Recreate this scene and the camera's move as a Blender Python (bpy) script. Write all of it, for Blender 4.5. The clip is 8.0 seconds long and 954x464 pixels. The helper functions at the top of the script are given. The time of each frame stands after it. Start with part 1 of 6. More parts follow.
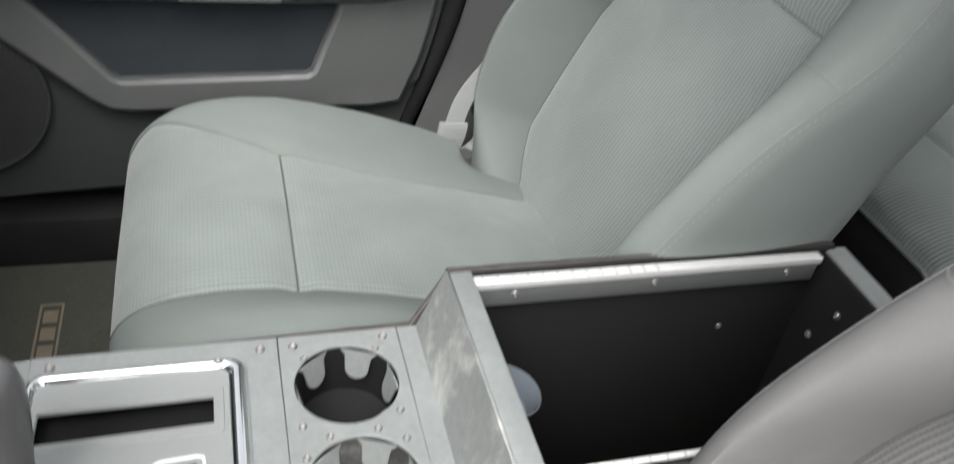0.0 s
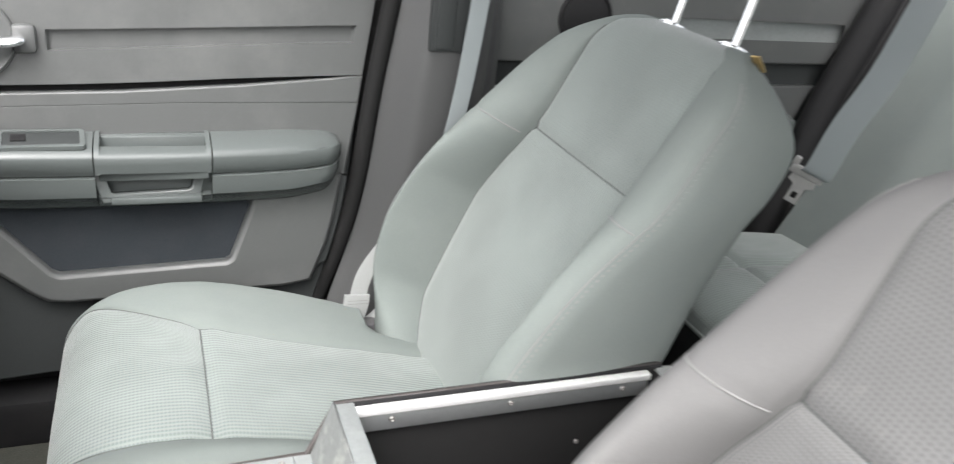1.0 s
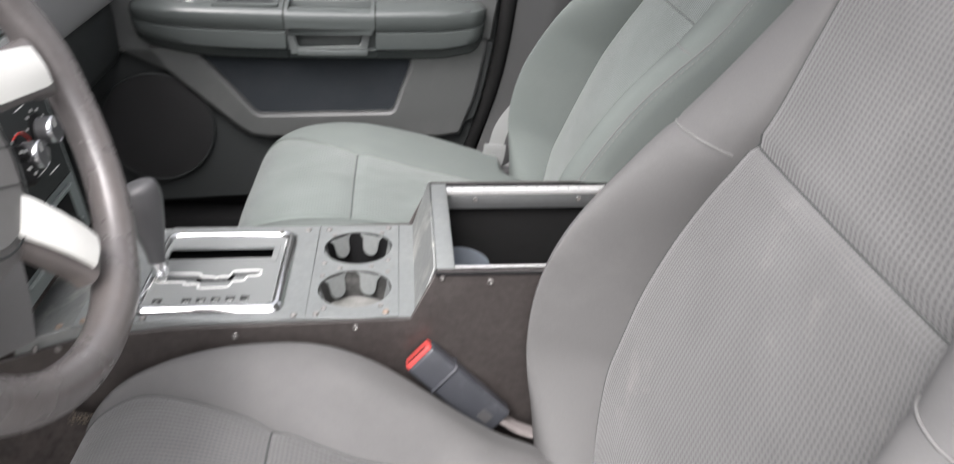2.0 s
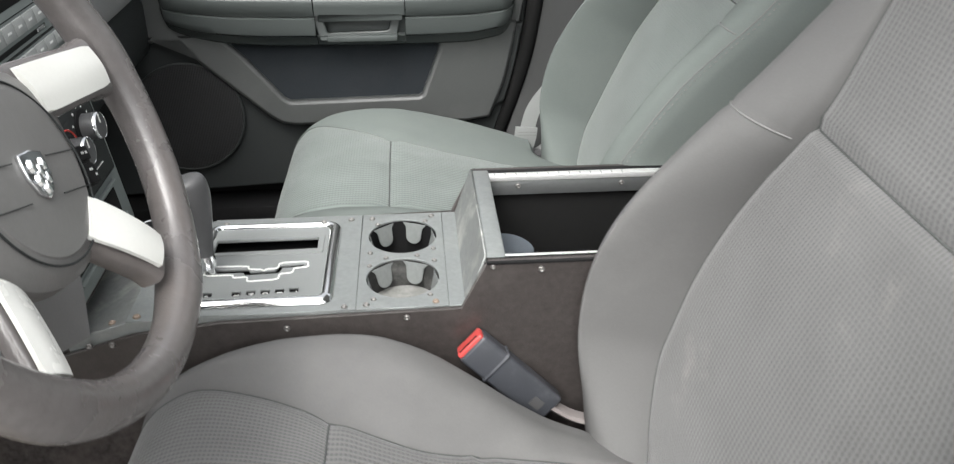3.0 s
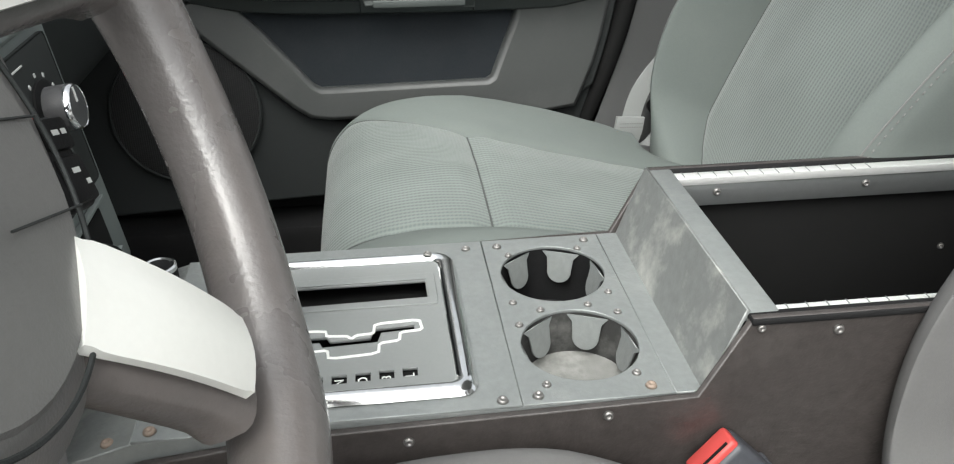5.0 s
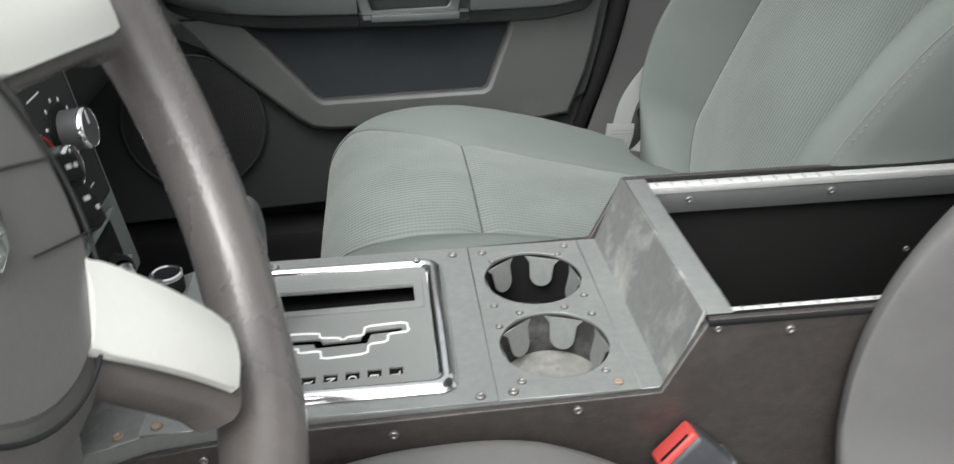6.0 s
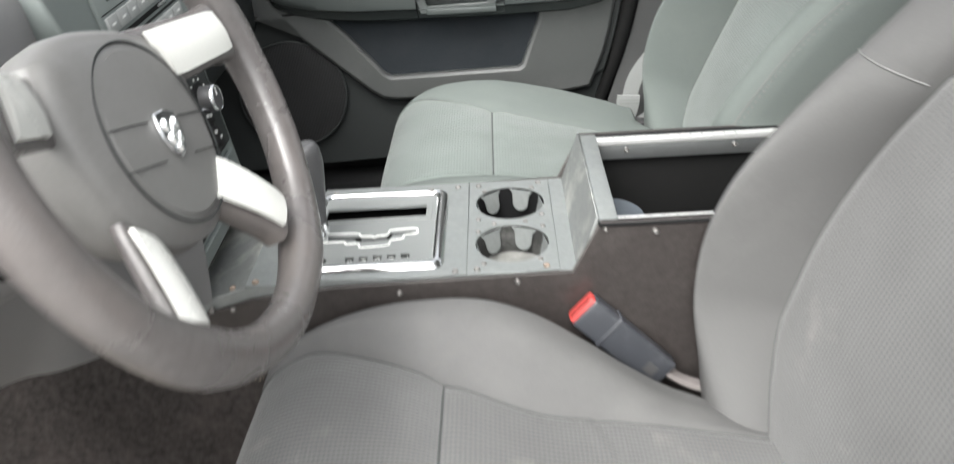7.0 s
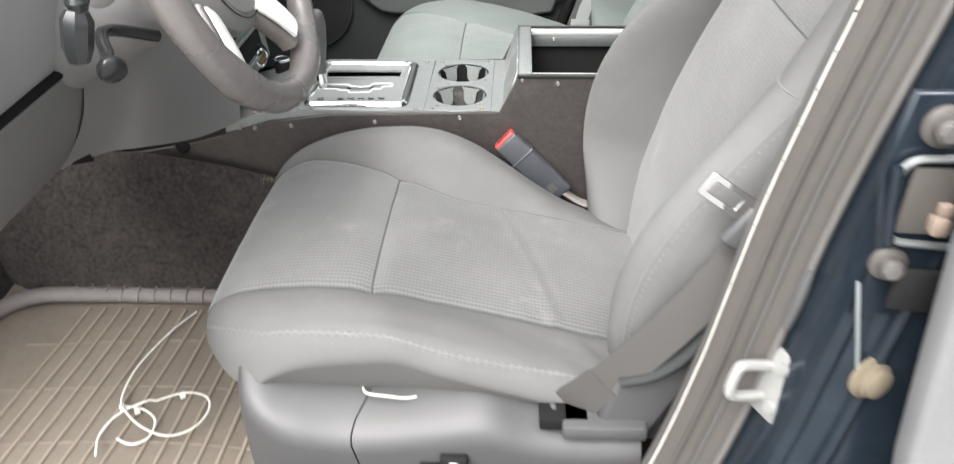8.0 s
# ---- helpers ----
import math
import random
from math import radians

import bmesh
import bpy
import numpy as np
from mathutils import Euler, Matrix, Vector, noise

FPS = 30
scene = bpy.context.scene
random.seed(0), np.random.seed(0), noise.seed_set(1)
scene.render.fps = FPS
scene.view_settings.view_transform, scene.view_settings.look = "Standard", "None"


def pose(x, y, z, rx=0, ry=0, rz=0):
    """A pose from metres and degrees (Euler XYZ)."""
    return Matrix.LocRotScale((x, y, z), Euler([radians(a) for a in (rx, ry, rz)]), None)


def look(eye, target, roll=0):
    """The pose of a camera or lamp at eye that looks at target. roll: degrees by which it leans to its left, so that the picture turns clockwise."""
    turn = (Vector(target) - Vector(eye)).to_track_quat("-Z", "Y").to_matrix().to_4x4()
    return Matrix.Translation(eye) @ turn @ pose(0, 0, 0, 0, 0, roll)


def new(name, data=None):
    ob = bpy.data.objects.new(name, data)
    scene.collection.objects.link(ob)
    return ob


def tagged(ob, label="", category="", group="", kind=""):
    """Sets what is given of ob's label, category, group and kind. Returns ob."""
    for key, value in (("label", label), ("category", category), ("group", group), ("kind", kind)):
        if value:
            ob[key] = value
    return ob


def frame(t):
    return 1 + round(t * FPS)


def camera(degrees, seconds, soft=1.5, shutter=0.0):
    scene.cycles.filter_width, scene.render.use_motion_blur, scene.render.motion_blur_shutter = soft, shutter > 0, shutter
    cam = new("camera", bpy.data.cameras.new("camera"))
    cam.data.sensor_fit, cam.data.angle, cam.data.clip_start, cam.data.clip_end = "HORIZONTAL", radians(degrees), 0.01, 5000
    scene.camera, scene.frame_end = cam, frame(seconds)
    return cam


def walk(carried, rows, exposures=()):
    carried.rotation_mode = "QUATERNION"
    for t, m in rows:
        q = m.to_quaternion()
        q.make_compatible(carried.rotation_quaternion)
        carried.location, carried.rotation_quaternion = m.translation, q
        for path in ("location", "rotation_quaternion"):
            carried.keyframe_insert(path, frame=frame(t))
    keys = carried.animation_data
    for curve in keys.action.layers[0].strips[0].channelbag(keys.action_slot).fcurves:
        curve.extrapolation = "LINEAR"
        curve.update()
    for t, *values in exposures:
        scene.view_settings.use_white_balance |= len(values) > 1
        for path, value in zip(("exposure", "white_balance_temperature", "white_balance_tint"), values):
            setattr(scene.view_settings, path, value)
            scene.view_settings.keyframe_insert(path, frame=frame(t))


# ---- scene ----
cam = camera(58.9, 8.0, soft=1.15, shutter=0.4)
PATH = [
    (0, (-0.182, -0.434, 0.936), (0.375, 1.062, -0.268), 9.3),
    (0.2, (-0.185, -0.428, 0.97), (0.409, 1.093, -0.181), 9.2),
    (0.5, (-0.194, -0.459, 0.964), (0.464, 1.184, 0.031), 9.2),
    (1, (-0.164, -0.631, 1.001), (0.536, 1.06, 0.196), 6.3),
    (1.2, (-0.145, -0.7, 1.027), (0.558, 0.983, 0.205), 5.7),
    (1.5, (-0.102, -0.8, 1.023), (0.454, 0.943, 0.215), 3.1),
    (1.8, (-0.051, -0.873, 0.978), (0.241, 0.897, 0.093), 1.6),
    (2, (-0.031, -0.927, 0.936), (0.134, 0.828, -0.009), 1.7),
    (2.2, (-0.025, -0.96, 0.941), (0.094, 0.776, -0.045), 1.2),
    (3.3, (-0.108, -0.84, 0.943), (0.037, 0.891, -0.048), -0.4),
    (3.5, (-0.131, -0.75, 0.926), (0.012, 0.985, -0.059), -0.9),
    (3.7, (-0.148, -0.664, 0.902), (-0.010, 1.067, -0.092), -1.8),
    (4, (-0.182, -0.578, 0.827), (-0.013, 1.152, -0.161), -1.3),
    (4.5, (-0.225, -0.547, 0.777), (-0.018, 1.187, -0.197), -0.9),
    (4.7, (-0.234, -0.546, 0.768), (-0.011, 1.189, -0.201), -0.3),
    (5.8, (-0.232, -0.575, 0.776), (-0.054, 1.164, -0.196), -0.2),
    (6, (-0.214, -0.59, 0.798), (-0.028, 1.149, -0.172), -1.0),
    (6.5, (-0.155, -0.7, 0.862), (-0.062, 1.045, -0.112), -3.1),
    (6.8, (-0.115, -0.824, 0.894), (-0.202, 0.906, -0.106), -4.9),
    (7, (-0.098, -0.917, 0.92), (-0.174, 0.803, -0.098), -4.2),
    (7.2, (-0.081, -1.035, 0.913), (-0.168, 0.678, -0.116), -3.7),
    (7.4, (-0.078, -1.134, 0.916), (-0.154, 0.57, -0.127), -2.8),
    (7.5, (-0.066, -1.172, 0.914), (-0.151, 0.536, -0.123), -2.5),
    (7.7, (-0.048, -1.248, 0.93), (-0.116, 0.454, -0.118), -1.8),
    (8, (0.003, -1.348, 0.936), (-0.093, 0.345, -0.124), -1.0),
]
EXPOSURES = [(0.0, 1.38, 6500, 10), (0.5, 1.68, 6500, 10), (1.0, 1.95, 6500, 11), (1.5, 1.65, 6500, 13), (2.2, 1.38, 6500, 14), (3.5, 1.27, 6500, 6), (4.5, 1.22, 6500, 6), (6.0, 1.08, 6500, 7), (7.0, 1.53, 6500, 8), (8.0, 1.69, 6500, 9)]
walk(cam, [(t, look(eye, target, roll)) for t, eye, target, roll in PATH], EXPOSURES)

# ---------- light ----------
world = bpy.data.worlds.new("overcast_sky")
scene.world = world
world.use_nodes = True
wn = world.node_tree.nodes
sky = wn.new("ShaderNodeTexSky")
sky.sky_type, sky.sun_disc = "NISHITA", False
sky.sun_elevation, sky.sun_rotation = radians(55), radians(207)
sky.air_density, sky.dust_density = 1.0, 6.0
hsv = wn.new("ShaderNodeHueSaturation")
hsv.inputs["Saturation"].default_value = 0.15
world.node_tree.links.new(sky.outputs[0], hsv.inputs["Color"])
world.node_tree.links.new(hsv.outputs[0], wn["Background"].inputs[0])
wn["Background"].inputs[1].default_value = 0.15
sun = new("sun", bpy.data.lights.new("sun", "SUN"))
sun.data.energy, sun.data.angle, sun.data.color = 0.88, radians(72), (1.0, 0.985, 0.96)
sun.matrix_world = look((-1.35, -2.6, 4.65), (0, 0, 0.4))


# ---------- materials ----------
def material(name, colour, rough=0.6, metal=0.0, vary=0.12, scale=60.0, bump=0.0, bump_scale=800.0,
             stain=0.0, stain_colour=(0.3, 0.3, 0.3), stain_scale=6.0, spec=0.5):
    """A surface with two scales of variation: grain (scale) and broad stains."""
    m = bpy.data.materials.new(name)
    m.use_nodes = True
    nt, n = m.node_tree, m.node_tree.nodes
    bsdf = n["Principled BSDF"]
    bsdf.inputs["Roughness"].default_value = rough
    bsdf.inputs["Metallic"].default_value = metal
    bsdf.inputs["Specular IOR Level"].default_value = spec
    co = n.new("ShaderNodeTexCoord")
    grain = n.new("ShaderNodeTexNoise")
    grain.inputs["Scale"].default_value = scale
    grain.inputs["Detail"].default_value = 5
    nt.links.new(co.outputs["Object"], grain.inputs["Vector"])
    mix = n.new("ShaderNodeMix")
    mix.data_type = "RGBA"
    lo = tuple(c * (1 - vary) for c in colour)
    hi = tuple(min(1, c * (1 + vary)) for c in colour)
    mix.inputs["A"].default_value, mix.inputs["B"].default_value = (*lo, 1), (*hi, 1)
    nt.links.new(grain.outputs["Fac"], mix.inputs["Factor"])
    out = mix.outputs["Result"]
    broad = n.new("ShaderNodeTexNoise")
    broad.inputs["Scale"].default_value = stain_scale
    broad.inputs["Detail"].default_value = 6
    broad.inputs["Roughness"].default_value = 0.65
    nt.links.new(co.outputs["Object"], broad.inputs["Vector"])
    ramp = n.new("ShaderNodeMapRange")
    ramp.inputs["From Min"].default_value, ramp.inputs["From Max"].default_value = 0.5, 0.75
    ramp.inputs["To Max"].default_value = stain
    nt.links.new(broad.outputs["Fac"], ramp.inputs["Value"])
    if stain:
        mix2 = n.new("ShaderNodeMix")
        mix2.data_type = "RGBA"
        mix2.inputs["B"].default_value = (*stain_colour, 1)
        nt.links.new(out, mix2.inputs["A"])
        nt.links.new(ramp.outputs[0], mix2.inputs["Factor"])
        out = mix2.outputs["Result"]
    nt.links.new(out, bsdf.inputs["Base Color"])
    rr = n.new("ShaderNodeMapRange")
    rr.inputs["To Min"].default_value, rr.inputs["To Max"].default_value = max(0.02, rough - 0.08), min(1, rough + 0.08)
    nt.links.new(broad.outputs["Fac"], rr.inputs["Value"])
    nt.links.new(rr.outputs[0], bsdf.inputs["Roughness"])
    if bump:
        fine = n.new("ShaderNodeTexNoise")
        fine.inputs["Scale"].default_value = bump_scale
        fine.inputs["Detail"].default_value = 3
        nt.links.new(co.outputs["Object"], fine.inputs["Vector"])
        b = n.new("ShaderNodeBump")
        b.inputs["Strength"].default_value, b.inputs["Distance"].default_value = bump, 0.0006
        nt.links.new(fine.outputs["Fac"], b.inputs["Height"])
        nt.links.new(b.outputs[0], bsdf.inputs["Normal"])
    return m


def waffle(name, base, dark, pitch_u, pitch_v, stain=0.0, axes=None):
    """Woven seat cloth: rows of small dark dents on a lighter weave, in metres along the cloth."""
    m = bpy.data.materials.new(name)
    m.use_nodes = True
    nt, n = m.node_tree, m.node_tree.nodes
    bsdf = n["Principled BSDF"]
    bsdf.inputs["Roughness"].default_value = 0.9
    bsdf.inputs["Specular IOR Level"].default_value = 0.15
    bsdf.inputs["Sheen Weight"].default_value = 0.25
    bsdf.inputs["Sheen Roughness"].default_value = 0.5
    sep = n.new("ShaderNodeSeparateXYZ")
    if axes:
        nt.links.new(n.new("ShaderNodeTexCoord").outputs["Object"], sep.inputs[0])
    else:
        nt.links.new(n.new("ShaderNodeUVMap").outputs[0], sep.inputs[0])

    def math_node(op, a, b=None):
        k = n.new("ShaderNodeMath")
        k.operation = op
        for i, v in enumerate((a, b)):
            if v is None:
                continue
            if isinstance(v, (int, float)):
                k.inputs[i].default_value = v
            else:
                nt.links.new(v, k.inputs[i])
        return k.outputs[0]
    waves = []
    for axis, pitch in zip(axes or "XY", (pitch_u, pitch_v)):
        s = math_node("SINE", math_node("MULTIPLY", sep.outputs[axis], 2 * math.pi / pitch))
        waves.append(math_node("ADD", math_node("MULTIPLY", s, 0.5), 0.5))
    cell = math_node("MULTIPLY", waves[0], math_node("ADD", math_node("MULTIPLY", waves[1], 0.6), 0.4))
    co = n.new("ShaderNodeTexCoord")
    broad = n.new("ShaderNodeTexNoise")
    broad.inputs["Scale"].default_value, broad.inputs["Detail"].default_value = 7, 6
    nt.links.new(co.outputs["Object"], broad.inputs["Vector"])
    fine = n.new("ShaderNodeTexNoise")
    fine.inputs["Scale"].default_value = 900
    nt.links.new(co.outputs["Object"], fine.inputs["Vector"])
    mix = n.new("ShaderNodeMix")
    mix.data_type = "RGBA"
    mix.inputs["A"].default_value, mix.inputs["B"].default_value = (*base, 1), (*dark, 1)
    fac = math_node("MULTIPLY", math_node("SMOOTH_MIN", math_node("MULTIPLY", cell, 1.3), 1.0), 0.85)
    nt.links.new(fac, mix.inputs["Factor"])
    tone = n.new("ShaderNodeMapRange")
    tone.inputs["From Min"].default_value, tone.inputs["From Max"].default_value = 0.3, 0.7
    tone.inputs["To Min"].default_value, tone.inputs["To Max"].default_value = 0.88, 1.12
    nt.links.new(broad.outputs["Fac"], tone.inputs["Value"])
    mul = n.new("ShaderNodeVectorMath")
    mul.operation = "SCALE"
    nt.links.new(mix.outputs["Result"], mul.inputs[0])
    nt.links.new(tone.outputs[0], mul.inputs["Scale"])
    colour = mul.outputs[0]
    if stain:
        spots = n.new("ShaderNodeTexNoise")
        spots.inputs["Scale"].default_value, spots.inputs["Detail"].default_value = 11, 8
        spots.inputs["Roughness"].default_value = 0.7
        nt.links.new(co.outputs["Object"], spots.inputs["Vector"])
        rmp = n.new("ShaderNodeMapRange")
        rmp.inputs["From Min"].default_value, rmp.inputs["From Max"].default_value = 0.58, 0.78
        rmp.inputs["To Max"].default_value = stain
        nt.links.new(spots.outputs["Fac"], rmp.inputs["Value"])
        mx = n.new("ShaderNodeMix")
        mx.data_type = "RGBA"
        mx.inputs["B"].default_value = (0.42, 0.39, 0.36, 1)
        nt.links.new(colour, mx.inputs["A"])
        nt.links.new(rmp.outputs[0], mx.inputs["Factor"])
        colour = mx.outputs["Result"]
    nt.links.new(colour, bsdf.inputs["Base Color"])
    b = n.new("ShaderNodeBump")
    b.invert = True
    b.inputs["Strength"].default_value, b.inputs["Distance"].default_value = 0.6, 0.0011
    nt.links.new(math_node("ADD", cell, math_node("MULTIPLY", fine.outputs["Fac"], 0.25)), b.inputs["Height"])
    nt.links.new(b.outputs[0], bsdf.inputs["Normal"])
    return m


M = {
    # for tubes laid in the cloth seams; crease shade is put into this colour
    "seam": material("seam_crease_shade", (0.07, 0.075, 0.073), 0.9, vary=0.1),
    "stitch": material("grey_stitch_thread", (0.175, 0.174, 0.171), 0.85, vary=0.1),
    "cloth": material("plain_seat_cloth", (0.143, 0.161, 0.152), 0.9, vary=0.07, scale=500, bump=0.35, bump_scale=1500, stain=0.12, stain_colour=(0.27, 0.275, 0.265), stain_scale=5, spec=0.15),
    "cloth_worn": material("soiled_seat_cloth", (0.133, 0.132, 0.131), 0.9, vary=0.07, scale=500, bump=0.35, bump_scale=1500, stain=0.25, stain_colour=(0.25, 0.245, 0.24), stain_scale=5, spec=0.15),
    "weave": waffle("woven_seat_cloth", (0.176, 0.199, 0.188), (0.116, 0.133, 0.126), 0.0062, 0.0046, 0.0),
    "weave_worn": waffle("worn_woven_seat_cloth", (0.155, 0.155, 0.153), (0.082, 0.082, 0.082), 0.0062, 0.0048, 0.28),
    "grille": waffle("perforated_black_grille", (0.03, 0.03, 0.031), (0.004, 0.004, 0.004), 0.003, 0.003, 0.0, "XZ"),
    "door": material("grey_door_plastic", (0.069, 0.072, 0.071), 0.4, vary=0.06, scale=300, bump=0.4, bump_scale=900, stain=0.15, stain_colour=(0.22, 0.22, 0.215)),
    "pillar": material("centre_pillar_plastic", (0.046, 0.047, 0.047), 0.45, vary=0.06, scale=300, bump=0.4, bump_scale=900),
    "door_dark": material("dark_door_plastic", (0.032, 0.035, 0.035), 0.55, vary=0.08, scale=300, bump=0.4, bump_scale=900, spec=0.2),
    "pocket": material("dark_pocket_cloth", (0.022, 0.026, 0.03), 0.85, vary=0.15, scale=400, bump=0.3, stain=0.2, stain_colour=(0.06, 0.06, 0.065), spec=0.2),
    "arm": material("armrest_vinyl", (0.074, 0.083, 0.081), 0.24, vary=0.06, scale=300, bump=0.3, bump_scale=700),
    "black": material("black_plastic", (0.011, 0.011, 0.0115), 0.6, vary=0.2, scale=200, bump=0.3, stain=0.15, stain_colour=(0.05, 0.048, 0.045), spec=0.2),
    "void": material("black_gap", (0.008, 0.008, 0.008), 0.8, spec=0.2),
    "console_side": material("brown_black_console_board", (0.047, 0.041, 0.039), 0.33, vary=0.45, scale=130, bump=0.8, bump_scale=330, stain=0.55, stain_colour=(0.105, 0.095, 0.09), stain_scale=9),
    "plate": material("grey_coated_steel_plate", (0.25, 0.265, 0.262), 0.4, metal=0.35, vary=0.16, scale=160, bump=0.45, bump_scale=420, stain=0.5, stain_colour=(0.34, 0.35, 0.34), stain_scale=22),
    "plate_worn": material("scuffed_steel_plate", (0.24, 0.25, 0.245), 0.42, metal=0.35, vary=0.22, scale=120, bump=0.4, bump_scale=350, stain=1.0, stain_colour=(0.62, 0.62, 0.58), stain_scale=13),
    "alu": material("bare_aluminium", (0.85, 0.85, 0.84), 0.42, metal=0.6, vary=0.08, scale=120, bump=0.15, bump_scale=300),
    "alu_dull": material("dull_aluminium_rail", (0.3, 0.31, 0.31), 0.42, metal=0.8, vary=0.08, scale=120, bump=0.15),
    "chrome": material("chrome", (0.82, 0.83, 0.84), 0.08, metal=1.0, vary=0.03),
    "chrome_worn": material("worn_chrome", (0.85, 0.86, 0.86), 0.14, metal=1.0, vary=0.06, stain=0.35, stain_colour=(0.35, 0.34, 0.32), stain_scale=25),
    "silver": material("silver_paint", (0.84, 0.84, 0.8), 0.28, metal=0.1, vary=0.03, scale=300),
    "shift": material("shifter_panel_plastic", (0.21, 0.22, 0.218), 0.45, vary=0.06, scale=400, bump=0.2),
    "rim": material("worn_rim_vinyl", (0.13, 0.12, 0.118), 0.27, spec=0.9, vary=0.2, scale=110, bump=0.45, bump_scale=420, stain=0.45, stain_colour=(0.19, 0.158, 0.142), stain_scale=6),
    "hub": material("wheel_hub_plastic", (0.19, 0.186, 0.181), 0.36, spec=0.7, vary=0.08, scale=250, bump=0.3, stain=0.35, stain_colour=(0.14, 0.138, 0.13), stain_scale=18),
    "dash": material("dash_plastic", (0.22, 0.217, 0.219), 0.5, vary=0.06, scale=300, bump=0.45, bump_scale=700, stain=0.15, stain_colour=(0.15, 0.15, 0.15)),
    "dash_pad": material("dash_pad_vinyl", (0.34, 0.335, 0.338), 0.5, vary=0.06, scale=300, bump=0.4, bump_scale=800),
    "carpet": material("black_brown_carpet", (0.045, 0.04, 0.038), 0.97, vary=0.9, scale=130, bump=1.0, bump_scale=260, stain=0.7, stain_colour=(0.078, 0.066, 0.062), stain_scale=22, spec=0.1),
    "rubber": material("dusty_rubber_mat", (0.17, 0.145, 0.118), 0.75, vary=0.15, scale=90, bump=0.4, stain=0.6, stain_colour=(0.11, 0.09, 0.07), stain_scale=7),
    "rib": material("tan_mat_rib", (0.25, 0.215, 0.172), 0.7, vary=0.12, scale=90, bump=0.3, stain=0.5, stain_colour=(0.2, 0.17, 0.13), stain_scale=9),
    "mat_rim": material("grey_mat_rim", (0.19, 0.17, 0.165), 0.7, vary=0.12, scale=90, bump=0.3, stain=0.4, stain_colour=(0.1, 0.09, 0.085)),
    "pass_mat": material("dirty_green_brown_mat", (0.05, 0.052, 0.042), 0.95, vary=0.4, scale=300, bump=0.8, bump_scale=300, stain=0.5, stain_colour=(0.09, 0.085, 0.06), stain_scale=10),
    "emblem_brown": material("tan_raised_lettering", (0.17, 0.14, 0.1), 0.8, vary=0.2),
    "paint": material("dark_blue_body_paint", (0.018, 0.026, 0.036), 0.1, metal=0.3, vary=0.2, scale=40, stain=0.25, stain_colour=(0.05, 0.06, 0.075), stain_scale=20),
    "jamb_trim": material("grey_jamb_trim", (0.125, 0.118, 0.113), 0.5, vary=0.1, scale=120, bump=0.3, stain=0.3, stain_colour=(0.13, 0.124, 0.118), stain_scale=9),
    "seal": material("grey_rubber_seal", (0.075, 0.067, 0.062), 0.42, vary=0.12, scale=90, bump=0.3, stain=0.4, stain_colour=(0.085, 0.078, 0.073), stain_scale=10),
    "white": material("white_plastic", (0.72, 0.71, 0.66), 0.5, vary=0.05, scale=80, stain=0.3, stain_colour=(0.5, 0.47, 0.42), stain_scale=40),
    "stack": material("stack_plastic", (0.2, 0.225, 0.218), 0.42, vary=0.06, scale=300, bump=0.2),
    "dust": material("dusty_plastic", (0.2, 0.2, 0.19), 0.8, vary=0.25, scale=120, bump=0.3, stain=0.8, stain_colour=(0.33, 0.33, 0.31), stain_scale=30),
    "dust_dark": material("dusty_black_plastic", (0.035, 0.035, 0.034), 0.7, vary=0.3, scale=90, bump=0.3, stain=0.9, stain_colour=(0.16, 0.16, 0.15), stain_scale=26),
    "radio_grey": material("radio_grey_plastic", (0.34, 0.35, 0.345), 0.4, vary=0.05, scale=300),
    "zinc": material("white_zinc_steel", (0.32, 0.32, 0.31), 0.4, metal=0.3, vary=0.08, scale=80, stain=0.3, stain_colour=(0.45, 0.44, 0.42), stain_scale=40),
    "steel": material("screw_steel", (0.3, 0.29, 0.28), 0.45, metal=0.8, vary=0.1),
    "rust": material("rusty_screw", (0.3, 0.235, 0.19), 0.7, metal=0.3, vary=0.3, scale=500),
    "belt": material("grey_belt_webbing", (0.22, 0.245, 0.25), 0.8, vary=0.08, scale=900, bump=0.5, bump_scale=1400),
    "belt_light": material("pale_belt_webbing", (0.25, 0.258, 0.253), 0.8, vary=0.12, scale=700, bump=0.6, bump_scale=1200),
    "belt_dark": material("taupe_belt_webbing", (0.075, 0.071, 0.068), 0.75, vary=0.08, scale=900, bump=0.5, bump_scale=1400),
    "red": material("red_button", (0.47, 0.06, 0.055), 0.4, vary=0.08),
    "buckle": material("buckle_plastic", (0.045, 0.048, 0.056), 0.4, vary=0.12, stain=0.4, stain_colour=(0.13, 0.13, 0.14), stain_scale=30),
    "seat_trim": material("seat_side_plastic", (0.068, 0.067, 0.069), 0.45, vary=0.06, scale=300, bump=0.4, bump_scale=800),
    "asphalt": material("pale_gravel", (0.25, 0.245, 0.237), 0.9, vary=0.3, scale=150, bump=0.8, bump_scale=120),
    "rear_trim": material("pale_rear_door_trim", (0.19, 0.19, 0.195), 0.5, vary=0.06, scale=200, bump=0.3, bump_scale=600, stain=0.3, stain_colour=(0.26, 0.26, 0.26), stain_scale=12),
    "stalk": material("glossy_stalk_plastic", (0.022, 0.023, 0.024), 0.18, vary=0.08, scale=200),
